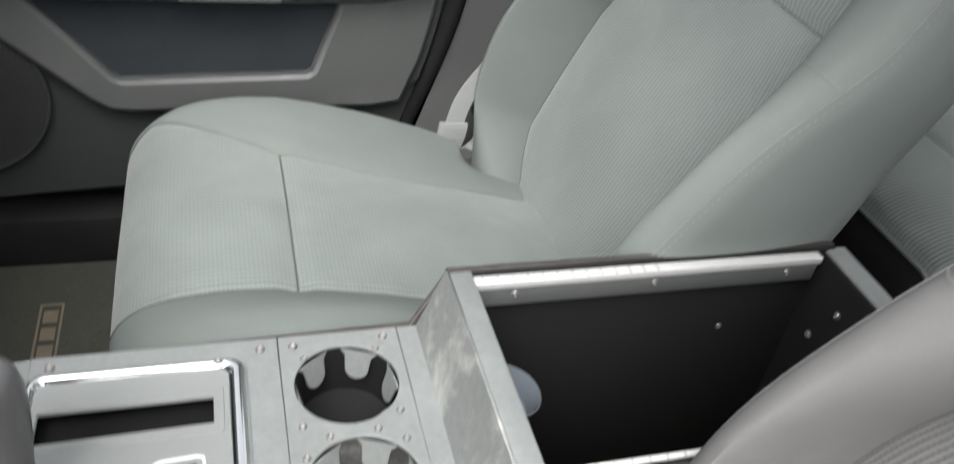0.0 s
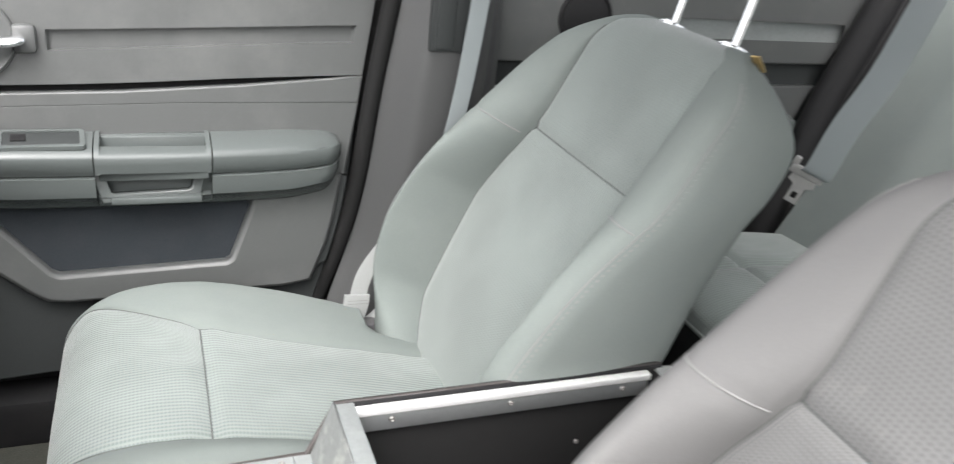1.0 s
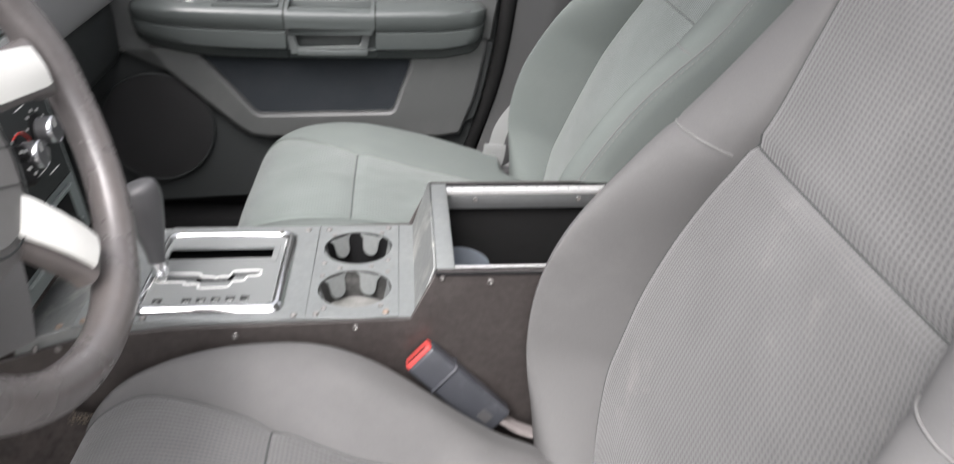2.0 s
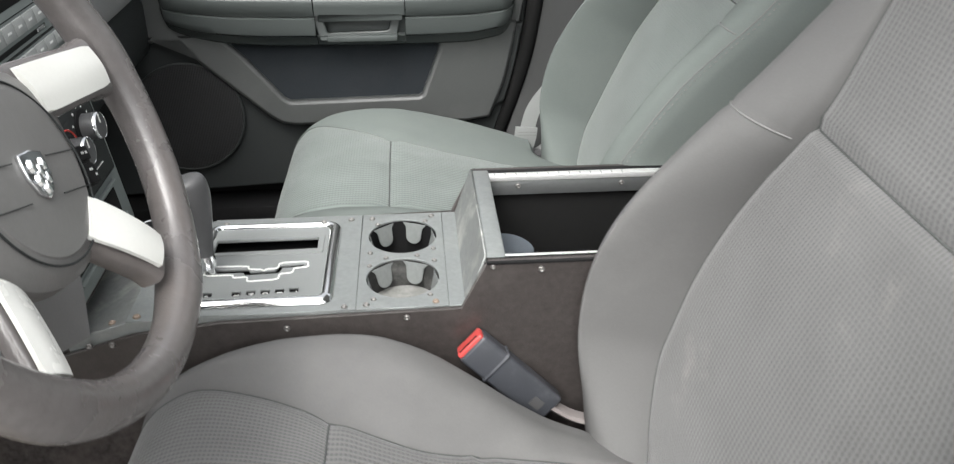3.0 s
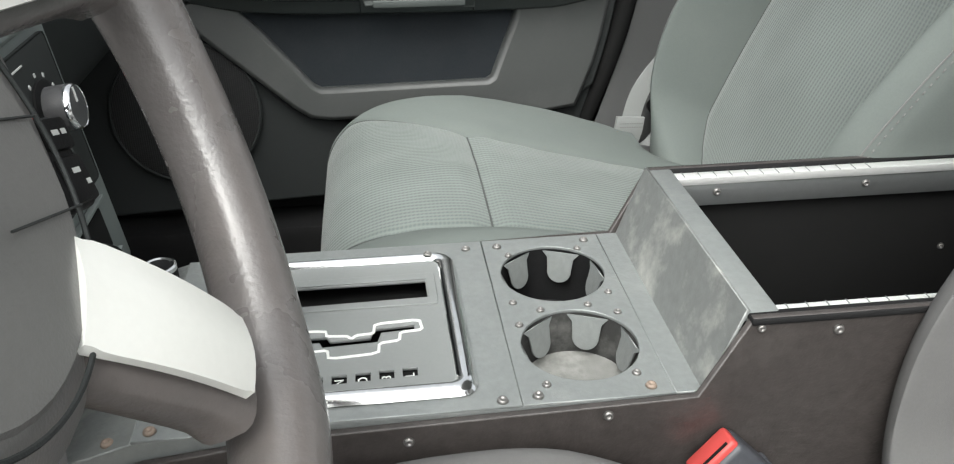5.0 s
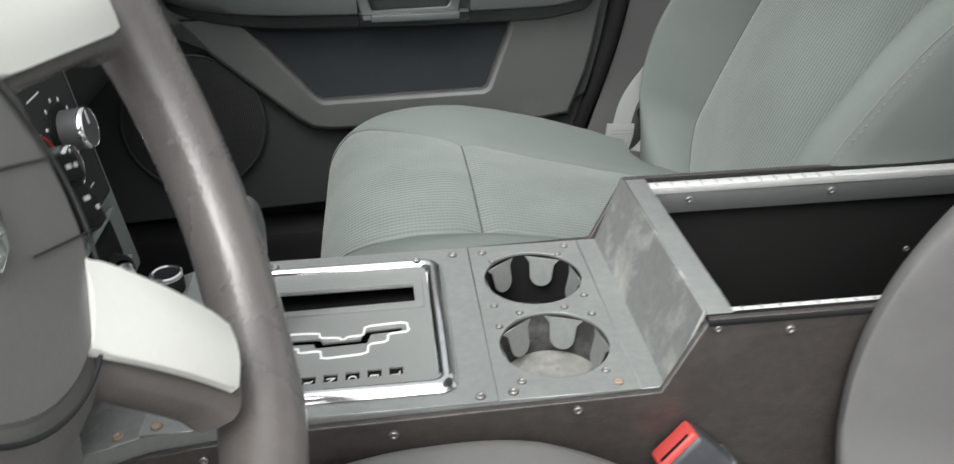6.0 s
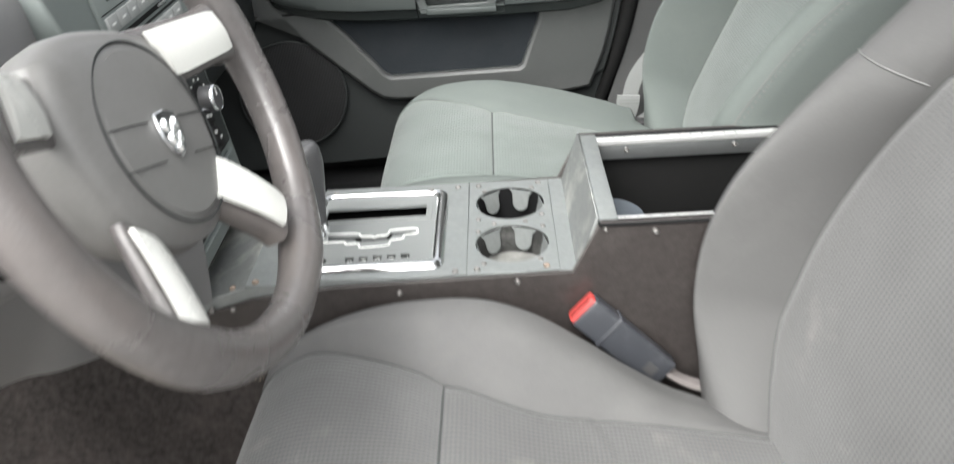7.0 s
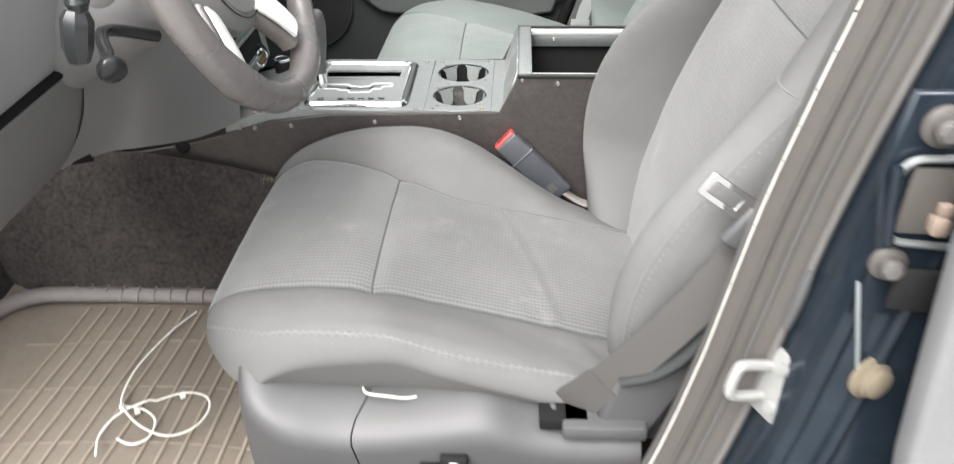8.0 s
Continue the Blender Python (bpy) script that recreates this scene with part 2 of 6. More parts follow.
    "roof": material("headliner_cloth", (0.3, 0.3, 0.29), 0.9, vary=0.05, scale=300, bump=0.3),
    "crumb": material("dry_leaf", (0.36, 0.26, 0.12), 0.8, vary=0.3),
    "white_mark": material("white_print", (0.75, 0.76, 0.74), 0.6, vary=0.03),
    "red_mark": material("red_print", (0.6, 0.05, 0.04), 0.6, vary=0.03),
    "clear": material("cloudy_plastic", (0.12, 0.135, 0.155), 0.25, vary=0.1),
    "knob": material("knob_vinyl", (0.085, 0.085, 0.088), 0.36, vary=0.1, scale=300, bump=0.4),
    "brass": material("brass_tag", (0.5, 0.36, 0.16), 0.4, metal=0.7, vary=0.2),
}


# ---------- mesh helpers ----------
def part(name, bm, mat, parent=None, label="", smooth=True, at=None):
    """Links a bmesh (or a ready mesh) as one object, under a thing or a part."""
    if isinstance(bm, bpy.types.Mesh):
        me = bm
    else:
        bm.normal_update()
        me = bpy.data.meshes.new(name)
        bm.to_mesh(me)
        bm.free()
        if smooth:
            me.shade_smooth()
            me.set_sharp_from_angle(angle=radians(38))
        me.materials.append(M[mat])
    ob = new(name, me)
    if at is not None:
        ob.matrix_basis = at
    if parent is not None:
        ob.parent = parent
        ob.matrix_parent_inverse = parent.matrix_basis.inverted()
    if label:
        ob["label"] = label
    return ob


def thing(name, label, category, at=(0, 0, 0), group="", kind=""):
    ob = tagged(new(name), label, category, group, kind)
    ob.location = at
    return ob


def box(lo, hi, bevel=0.0, seg=2, bm=None):
    """A block between two corners with rounded edges."""
    own = bm is None
    b = bmesh.new()
    bmesh.ops.create_cube(b, size=1)
    for v in b.verts:
        v.co = Vector([lo[i] + (v.co[i] + 0.5) * (hi[i] - lo[i]) for i in range(3)])
    if bevel:
        bmesh.ops.bevel(b, geom=b.edges[:], offset=bevel, segments=seg, affect="EDGES", profile=0.5)
    if own:
        return b
    me = bpy.data.meshes.new("piece")
    b.to_mesh(me)
    b.free()
    bm.from_mesh(me)
    bpy.data.meshes.remove(me)
    return bm


def turned(b, m):
    bmesh.ops.transform(b, matrix=m, verts=b.verts)
    return b


def merged(*bms):
    out = bmesh.new()
    for b in bms:
        me = bpy.data.meshes.new("piece")
        b.to_mesh(me)
        b.free()
        out.from_mesh(me)
        bpy.data.meshes.remove(me)
    return out


def lathe(profile, seg=24, cap=True):
    """Turns (radius, height) pairs round the z axis."""
    b = bmesh.new()
    rings = []
    for r, h in profile:
        rings.append([b.verts.new((r * math.cos(2 * math.pi * i / seg), r * math.sin(2 * math.pi * i / seg), h)) for i in range(seg)])
    for a, c in zip(rings, rings[1:]):
        for i in range(seg):
            b.faces.new((a[i], a[(i + 1) % seg], c[(i + 1) % seg], c[i]))
    for ring, flip in ((rings[0], True), (rings[-1], False)):
        if cap and profile[0 if flip else -1][0] > 1e-4:
            b.faces.new(ring[::-1] if flip else ring)
    bmesh.ops.remove_doubles(b, verts=b.verts, dist=1e-6)
    bmesh.ops.recalc_face_normals(b, faces=b.faces)
    return b


def tube(points, radius, seg=10, closed=False, flat=1.0):
    """A round (or flattened) bar along points."""
    pts = [Vector(p) for p in points]
    n = len(pts)
    b = bmesh.new()
    rings = []
    side = None
    for i, p in enumerate(pts):
        a = pts[(i - 1) % n] if (closed or i) else p
        c = pts[(i + 1) % n] if (closed or i < n - 1) else p
        t = (c - a).normalized()
        if side is None:
            side = t.cross(Vector((0, 0, 1)))
            if side.length < 0.1:
                side = t.cross(Vector((0, 1, 0)))
        side = (side - t * side.dot(t)).normalized()
        up = side.cross(t)
        r = radius(i / max(1, n - 1)) if callable(radius) else radius
        rings.append([b.verts.new(p + side * (r * math.cos(2 * math.pi * k / seg)) + up * (r * flat * math.sin(2 * math.pi * k / seg))) for k in range(seg)])
    for i in range(n if closed else n - 1):
        a, c = rings[i], rings[(i + 1) % n]
        for k in range(seg):
            b.faces.new((a[k], a[(k + 1) % seg], c[(k + 1) % seg], c[k]))
    if not closed:
        b.faces.new(rings[0][::-1])
        b.faces.new(rings[-1])
    bmesh.ops.recalc_face_normals(b, faces=b.faces)
    return b


def spline(table, x):
    """Smooth interpolation in a table of (x, value...) rows."""
    if x <= table[0][0]:
        return table[0][1]
    for i in range(len(table) - 1):
        if x <= table[i + 1][0]:
            x0, y0 = table[i]
            x1, y1 = table[i + 1]
            xa, ya = table[i - 1] if i else (2 * x0 - x1, y0)
            xb, yb = table[i + 2] if i + 2 < len(table) else (2 * x1 - x0, y1)
            t = (x - x0) / (x1 - x0)
            m0, m1 = (y1 - ya) / (x1 - xa) * (x1 - x0), (yb - y0) / (xb - x0) * (x1 - x0)
            return (2 * t ** 3 - 3 * t * t + 1) * y0 + (t ** 3 - 2 * t * t + t) * m0 + (3 * t * t - 2 * t ** 3) * y1 + (t ** 3 - t * t) * m1
    return table[-1][1]


def curve_pts(ctrl, n):
    """n points on a smooth curve through the control points."""
    d = len(ctrl[0])
    return [tuple(spline([(i, c[k]) for i, c in enumerate(ctrl)], (len(ctrl) - 1) * j / (n - 1)) for k in range(d)) for j in range(n)]


def smooth01(t):
    t = min(1.0, max(0.0, t))
    return t * t * (3 - 2 * t)


def patch(name, f, us, vs, mat, parent=None, label="", flip=False):
    """A curved sheet f(u, v), with a UV map in metres along the cloth."""
    P = [[Vector(f(u, v)) for v in vs] for u in us]
    b = bmesh.new()
    V = [[b.verts.new(p) for p in row] for row in P]
    uvl = b.loops.layers.uv.new("UVMap")
    mi, mj = len(us) // 2, len(vs) // 2
    U, W = [0.0], [0.0]
    for i in range(1, len(us)):
        U.append(U[-1] + (P[i][mj] - P[i - 1][mj]).length)
    for j in range(1, len(vs)):
        W.append(W[-1] + (P[mi][j] - P[mi][j - 1]).length)
    for i in range(len(us) - 1):
        for j in range(len(vs) - 1):
            ids = [(i, j), (i + 1, j), (i + 1, j + 1), (i, j + 1)]
            if flip:
                ids.reverse()
            fc = b.faces.new([V[a][c] for a, c in ids])
            for loop, (a, c) in zip(fc.loops, ids):
                loop[uvl].uv = (W[c], U[a])
    ob = part(name, b, mat, parent, label)
    return ob


def steps(a, b, n):
    return [a + (b - a) * i / n for i in range(n + 1)]


def flat_mesh(name, loops, thick, mat, bevel=0.0):
    """A plate in the xy plane from outlines (the first the rim, the rest holes), thick in z, centred."""
    cu = bpy.data.curves.new(name, "CURVE")
    cu.dimensions, cu.fill_mode, cu.extrude, cu.bevel_depth, cu.bevel_resolution = "2D", "BOTH", thick / 2 - bevel, bevel, 1
    for loop in loops:
        s = cu.splines.new("POLY")
        s.points.add(len(loop) - 1)
        for p, q in zip(s.points, loop):
            p.co = (q[0], q[1], 0, 1)
        s.use_cyclic_u = True
    tmp = bpy.data.objects.new(name, cu)
    me = bpy.data.meshes.new_from_object(tmp)
    bpy.data.objects.remove(tmp)
    bpy.data.curves.remove(cu)
    me.name = name
    me.materials.clear()
    me.materials.append(M[mat])
    return me


def circle(cx, cy, r, n=40, r2=None, start=0.0):
    return [(cx + r * math.cos(start + 2 * math.pi * i / n), cy + (r2 or r) * math.sin(start + 2 * math.pi * i / n)) for i in range(n)]


def rounded(x0, y0, x1, y1, r, n=5):
    out = []
    for cx, cy, a in ((x1 - r, y1 - r, 0), (x0 + r, y1 - r, 90), (x0 + r, y0 + r, 180), (x1 - r, y0 + r, 270)):
        for i in range(n + 1):
            t = radians(a + 90 * i / n)
            out.append((cx + r * math.cos(t), cy + r * math.sin(t)))
    return out


def frame_to(origin, ax, ay):
    """The pose whose x and y axes are ax and ay."""
    ax = Vector(ax).normalized()
    az = ax.cross(Vector(ay)).normalized()
    ay = az.cross(ax)
    m = Matrix((ax, ay, az)).transposed().to_4x4()
    m.translation = origin
    return m


# ---------- the large structure ----------
FLOOR = 0.04
ground = tagged(part("ground", box((-60, -60, -0.4), (60, 60, -0.26)), "asphalt"), "pale grey gravel ground under the car", "ground", kind="structure")
floor = tagged(part("floor", box((-0.95, -0.74, -0.06), (1.5, 0.74, FLOOR), 0.004), "carpet"), "dark carpeted car floor", "floor", kind="structure")
# unseen roof panel, added and sized to shade the cabin, and the rear closure
tagged(part("ceiling", box((0.1, -0.53, 1.22), (1.1, 0.53, 1.26), 0.01), "roof"), "pale roof panel, unseen, sized to shade the cabin", "ceiling", kind="structure")
tagged(part("wall_rear", box((1.5, -0.75, -0.06), (1.54, 0.75, 0.85)), "door_dark"), "closed rear of the cabin", "wall", kind="structure")
tagged(part("wall_front", box((-1.0, -0.8, -0.06), (-0.95, 0.8, 0.62)), "black"), "black firewall behind the dash", "wall", kind="structure")
tagged(part("wall_passenger", box((-0.95, 0.84, -0.06), (1.5, 0.9, 0.86)), "black"), "outer skin behind the door panels", "wall", kind="structure")
tagged(part("sill_passenger", merged(box((-0.95, 0.66, -0.06), (1.5, 0.84, 0.125), 0.02), box((-0.95, 0.72, 0.125), (1.5, 0.84, 0.165), 0.012)), "black"),
       "dark plastic door sill on the passenger side", "door sill", kind="structure")
tagged(part("sill_driver", box((-0.95, -0.86, -0.1), (1.5, -0.70, 0.09), 0.025), "door_dark"), "dark door sill on the driver side", "door sill", kind="structure")


def toe(u, v):
    x = -0.44 - 0.5 * u
    z = FLOOR + 0.004 + 0.3 * smooth01((u - 0.86) / 0.14)
    return (x, -0.70 + 0.60 * v, z + 0.004 * math.sin(17 * v + 9 * u))


tagged(patch("toe_board", toe, steps(0, 1, 30), steps(0, 1, 20), "carpet"), "carpeted sloping footwell", "footwell", kind="structure")


def tunnel(u, v):
    # carpet rising up the side of the transmission tunnel
    x = -0.93 + 1.0 * u
    a = v * 1.35
    bulge = 0.05 * (1 - smooth01((u - 0.45) / 0.5))
    top = spline([(-0.93, 0.322), (-0.7, 0.322), (-0.62, 0.322), (-0.54, 0.309), (-0.46, 0.294), (-0.395, 0.276), (-0.2, 0.26), (0.07, 0.255)], x)
    return (x, -0.122 - bulge * math.cos(a), FLOOR + (top - FLOOR) * math.sin(a) / math.sin(1.35))


tagged(patch("tunnel_carpet", tunnel, steps(0, 1, 30), steps(0, 1, 12), "carpet", flip=True), "black-brown carpet on the tunnel side", "carpet", kind="structure")


# ---------- front seats ----------
NOSE = [(-0.42, 0.08), (-0.49, 0.11), (-0.522, 0.17), (-0.535, 0.235), (-0.523, 0.287), (-0.482, 0.322), (-0.42, 0.337), (-0.34, 0.335), (-0.25, 0.316), (-0.16, 0.294), (-0.08, 0.274), (0.0, 0.252), (0.06, 0.24)]
NOSE_T = [i / (len(NOSE) - 1) for i in range(len(NOSE))]
SEAM_T = NOSE_T[7]


def make_seat(label, cx, yc, recline, weave, plain, bolsters, nose=0.0, zoff=0.0, group="front seats", tuck=0.0, corner=0.0, far_seam=()):
    """A bucket seat whose cushion meets its back at x = cx; the back leans by recline degrees."""
    seat = thing("car_seat", label, "car seat", at=(cx - 0.2, yc, FLOOR), group=group)
    NX = list(zip(NOSE_T, [p[0] for p in NOSE]))
    NZ = list(zip(NOSE_T, [p[1] for p in NOSE]))
    HB = [(0.0, 0.0), (0.3, 0.004), (0.42, 0.02), (0.55, 0.047), (0.66, 0.058), (0.75, 0.042), (0.833, 0.016), (0.917, 0.002), (1.0, 0.0)]
    WF = [(0.0, 0.88), (0.25, 0.91), (0.38, 0.96), (0.5, 0.99), (0.6, 1.0), (0.85, 0.99), (1.0, 0.93)]

    def cushion(u, v):
        x, z = spline(NX, u), spline(NZ, u) + zoff
        x -= nose * smooth01((-0.34 - x) / 0.18)
        a, sg = abs(v), (1 if v >= 0 else -1)
        if corner:
            z = max(z, 0.19 + 0.06 * smooth01((a - 0.35) / 0.4) * (sg < 0))
            if sg < 0:
                x += corner * smooth01((a - 0.55) / 0.75) * smooth01((-0.22 - x) / 0.22)
        hb, wf = spline(HB, u) * bolsters[sg > 0], spline(WF, u)
        iw = spline(far_seam, x) / wf if sg > 0 else 0.142      # half width of the woven insert
        bottom = (0.214 if corner else 0.225) + zoff if u > 0.3 else min(z - 0.01, 0.225 + zoff)
        if a <= 0.62:
            y = a / 0.62 * iw
            dz = 0.007 * (1 - (a / 0.62) ** 2)
        elif a <= 1.0:
            k = (a - 0.62) / 0.38
            y = iw + k * (0.23 - iw)
            dz = hb * (0.55 * math.sin(min(1.0, k * 1.2) * math.pi / 2) + 0.45 * smooth01(k * 1.2))
        elif a <= 1.4:
            th = (a - 1) / 0.4 * math.pi / 2
            y = 0.23 + 0.028 * math.sin(th)
            dz = hb - 0.034 * (1 - math.cos(th))
        else:
            k = (a - 1.4) / 0.6
            y = 0.258 + 0.004 * math.sin(k * math.pi) - (0.05 if corner else 0.045) * k
            top = z + hb - 0.034
            dz = (top + (bottom - top) * k) - z
        # groove along the bolster seam and the cross seam
        dz -= 0.005 * math.exp(-((a - 0.62) / 0.025) ** 2) * smooth01((u - 0.35) / 0.15)
        if a < 0.66:
            dz -= 0.006 * math.exp(-((u - SEAM_T) / 0.012) ** 2)
        if sg > 0 and a > 0.62:
            # the inner edge draws in beside the buckle
            kt = smooth01((u - 0.62) / 0.2) * min(1.0, (a - 0.62) / 0.38)
            y -= tuck * kt
            dz -= 0.45 * tuck * kt
        # soft creases in the cloth
        dz += 0.0015 * noise.noise(Vector((x * 9, v * 3, yc * 7))) + 0.0012 * noise.noise(Vector((x * 30, y * sg * 30, yc)))
        if corner and a < 1.3:
            # a fold across the worn insert, and wrinkles at its rear outer corner
            gx, gy = cx + x, yc + sg * y * wf
            fold = (gx + 0.03) * 0.949 + (gy + 0.26) * 0.316
            along = smooth01((gx + 0.045) / 0.02) * smooth01((0.075 - gx) / 0.03)
            dz += 0.0028 * math.exp(-(fold / 0.005) ** 2) * along - 0.002 * math.exp(-((fold - 0.012) / 0.008) ** 2) * along
            dz += 0.006 * noise.noise(Vector((gx * 38 + gy * 30, gy * 55, 2.0))) * smooth01((gx + 0.02) / 0.1) * smooth01((-0.5 - gy) / 0.05)
        if yc > 0 and sg > 0:
            # the door-side rear corner falls away and leaves a gap before the backrest
            dz -= 0.07 * smooth01((cx + x - 0.152) / 0.025) * smooth01((yc + y * wf - 0.538) / 0.03)
        return (cx + x, yc + sg * y * wf, z + dz)

    us_front = steps(0.21, SEAM_T, 30)
    us_back = steps(SEAM_T, 1.0, 64)
    mid = steps(-0.62, 0.62, 56)
    pad = part("cushion", bmesh_of(cushion, steps(0.0, 0.21, 9), steps(-2, 2, 70)), plain, seat)
    patch("front_insert", cushion, us_front, mid, weave, pad, "woven grey cloth insert", flip=True)
    patch("rear_insert", cushion, us_back, mid, weave, pad, "woven grey cloth insert", flip=True)
    for sg in (-1, 1):
        r = steps(sg * 0.62, sg * 1.42, 22)
        patch("bolster", cushion, steps(0.21, 1.0, 54), r, plain, pad, flip=(sg > 0))
        patch("side_cover", cushion, steps(0.21, 1.0, 54), steps(sg * 1.42, sg * 2.0, 8), plain, pad, flip=(sg > 0))

    r0 = radians(recline)
    up, fwd = Vector((math.sin(r0), 0, math.cos(r0))), Vector((-math.cos(r0), 0, math.sin(r0)))
    base = Vector((cx + 0.005, yc, 0.25 + zoff))
    B = [(-0.08, 0.08), (-0.03, 0.115), (0, 0.145), (0.036, 0.188), (0.09, 0.226), (0.17, 0.236), (0.26, 0.226), (0.33, 0.203), (0.39, 0.176), (0.44, 0.16), (0.51, 0.155), (0.58, 0.15), (0.64, 0.13)]
    W = [(-0.08, 0.235), (0, 0.248), (0.1, 0.263), (0.22, 0.272), (0.34, 0.268), (0.43, 0.257), (0.52, 0.234), (0.58, 0.208), (0.62, 0.176), (0.64, 0.145)]
    H = [(-0.08, 0.03), (0, 0.06), (0.08, 0.095), (0.16, 0.112), (0.24, 0.105), (0.34, 0.07), (0.43, 0.035), (0.52, 0.012), (0.6, 0.0), (0.64, 0.0)]
    T = [(-0.08, 0.118), (0.25, 0.116), (0.35, 0.108), (0.44, 0.112), (0.5, 0.138), (0.56, 0.152), (0.64, 0.14)]
    TOP = 0.645
    if yc > 0:      # fuller shoulders on this seat
        H = [(-0.08, 0.03), (0, 0.062), (0.08, 0.104), (0.16, 0.121), (0.23, 0.117), (0.3, 0.104), (0.36, 0.083), (0.43, 0.056), (0.48, 0.041), (0.52, 0.029), (0.56, 0.014), (0.6, 0.0), (0.64, 0.0)]
        W = [(w, v + 0.012 * smooth01((w - 0.3) / 0.12) * (w < 0.6)) for w, v in W]

    def back(w, s):
        b, wd, h, t = spline(B, w), spline(W, w), spline(H, w), spline(T, w)
        q = min(1.0, max(0.0, (w - 0.555) / (TOP - 0.555)))
        k = 1 - math.sqrt(max(0.0, 1 - q * q))
        fall = t * 0.5 * k
        wd = wd * (1 - 0.18 * k)
        a, sg = abs(s), (1 if s >= 0 else -1)
        if yc > 0 and sg > 0:      # the door-side bolster is slimmer
            wd -= 0.012 * (1 - smooth01((w - 0.3) / 0.2))
        b = min(b, wd - 0.034)
        lum = 0.014 * math.sin(math.pi * min(1, max(0, w / 0.45)))
        edge = wd - 0.03
        if a <= 0.5:
            y = a / 0.5 * b
            d = lum * (1 - (y / b) ** 2)
        elif a <= 0.8:
            k2 = (a - 0.5) / 0.3
            y = b + (edge - b) * k2 ** 1.5
            d = h * math.sin(k2 * math.pi / 2) ** 0.9
        elif a <= 0.9:
            th = (a - 0.8) / 0.1 * math.pi / 2
            y = edge + 0.03 * math.sin(th)
            d = h - 0.035 * (1 - math.cos(th))
        elif a <= 1.1:
            kk = (a - 0.9) / 0.2
            y = wd + 0.004 * math.sin(kk * math.pi) - 0.012 * kk
            d = (h - 0.035) + (-t + 0.045 - h + 0.035) * kk
        elif a <= 1.2:
            th = (a - 1.1) / 0.1 * math.pi / 2
            y = wd - 0.012 - 0.045 * (1 - math.cos(th))
            d = -t + 0.045 * (1 - math.sin(th))
        else:
            y = (wd - 0.057) * (1 - (a - 1.2) / 0.3)
            d = -t - 0.01 * (1 - (y / wd) ** 2)
        if a < 1.0:
            d -= 0.004 * math.exp(-((a - 0.5) / 0.018) ** 2) * (1 - q)
            if a < 0.53:
                d -= 0.006 * math.exp(-((w - 0.41) / 0.006) ** 2)
            elif a < 0.86:
                d -= 0.0025 * math.exp(-((w - 0.39) / 0.004) ** 2)
            d -= 0.003 * math.exp(-((a - 0.86) / 0.008) ** 2) * (1 - q)
            d = d * (1 - q) - fall + 0.0012 * noise.noise(Vector((w * 9, s * 4, yc * 5)))
        else:
            mid_d = -t * 0.5
            d = mid_d + (d - mid_d) * (1 - k)
        if a >= 1.0 and q > 0:
            pass
        p = base + up * w + fwd * d
        return (p.x, yc + sg * y, p.z)

    ws = steps(-0.06, 0.555, 56) + [0.555 + (TOP - 0.555) * math.sin(i / 12 * math.pi / 2) for i in range(1, 13)]
    low = [w for w in ws if w < 0.408] + [0.41]
    high = [0.41] + [w for w in ws if w > 0.412]
    rest = part("backrest", bmesh_of(back, ws, steps(1.1, 1.5, 14), mirror=True, cap=back), plain, seat, "")
    patch("lower_insert", back, low, steps(-0.5, 0.5, 34), weave, rest, "woven grey cloth insert")
    patch("upper_insert", back, high, steps(-0.5, 0.5, 34), weave, rest, "woven grey cloth insert")
    for sg in (-1, 1):
        patch("bolster", back, ws, steps(sg * 0.5, sg * 0.86, 22), plain, rest, flip=(sg < 0))
        patch("side_cover", back, ws, steps(sg * 0.86, sg * 1.1, 10), plain, rest, flip=(sg < 0))
    # seams and stitching
    for sg in (-1, 1):
        part("seam", tube([Vector(cushion(u, sg * 0.62)) + Vector((0, 0, 0.0002)) for u in steps(0.3, 1.0, 70)], 0.0012, 6), "seam", pad)
        part("seam", tube([Vector(back(w, sg * 0.5)) + fwd * 0.0003 for w in steps(0.0, 0.60, 90)], 0.0012, 6), "seam", rest)
        part("seam", tube([Vector(back(0.39, sg * s)) + fwd * 0.0008 for s in steps(0.52, 0.85, 16)], 0.0011, 6), "stitch", rest)
        tagged(part("stitching", stitches([back(w, sg * 0.875) for w in steps(0.0, 0.60, 150)], Vector((0, sg, 0)) + fwd * 0.7), "stitch", rest), kind="stuff")
        part("seam", tube([Vector(back(w, sg * 0.86)) + fwd * 0.0006 for w in steps(-0.02, 0.60, 60)], 0.0009, 6), "stitch", rest)
    if corner:      # double stitching along the outer bolster
        hem = [(0.3, -0.68), (0.36, -0.86), (0.42, -1.02), (0.5, -1.12), (0.6, -1.18), (0.7, -1.17), (0.8, -1.09), (0.9, -1.04), (0.98, -1.02)]
        for off in (-0.02, 0.02):
            tagged(part("stitching", stitches([cushion(u, spline(hem, u) + off) for u in steps(0.31, 0.97, 150)], Vector((0, -1, 0.8))), "stitch", pad), kind="stuff")
        part("seam", tube([Vector(cushion(u, spline(hem, u))) for u in steps(0.31, 0.98, 60)], 0.0013, 6), "stitch", pad)
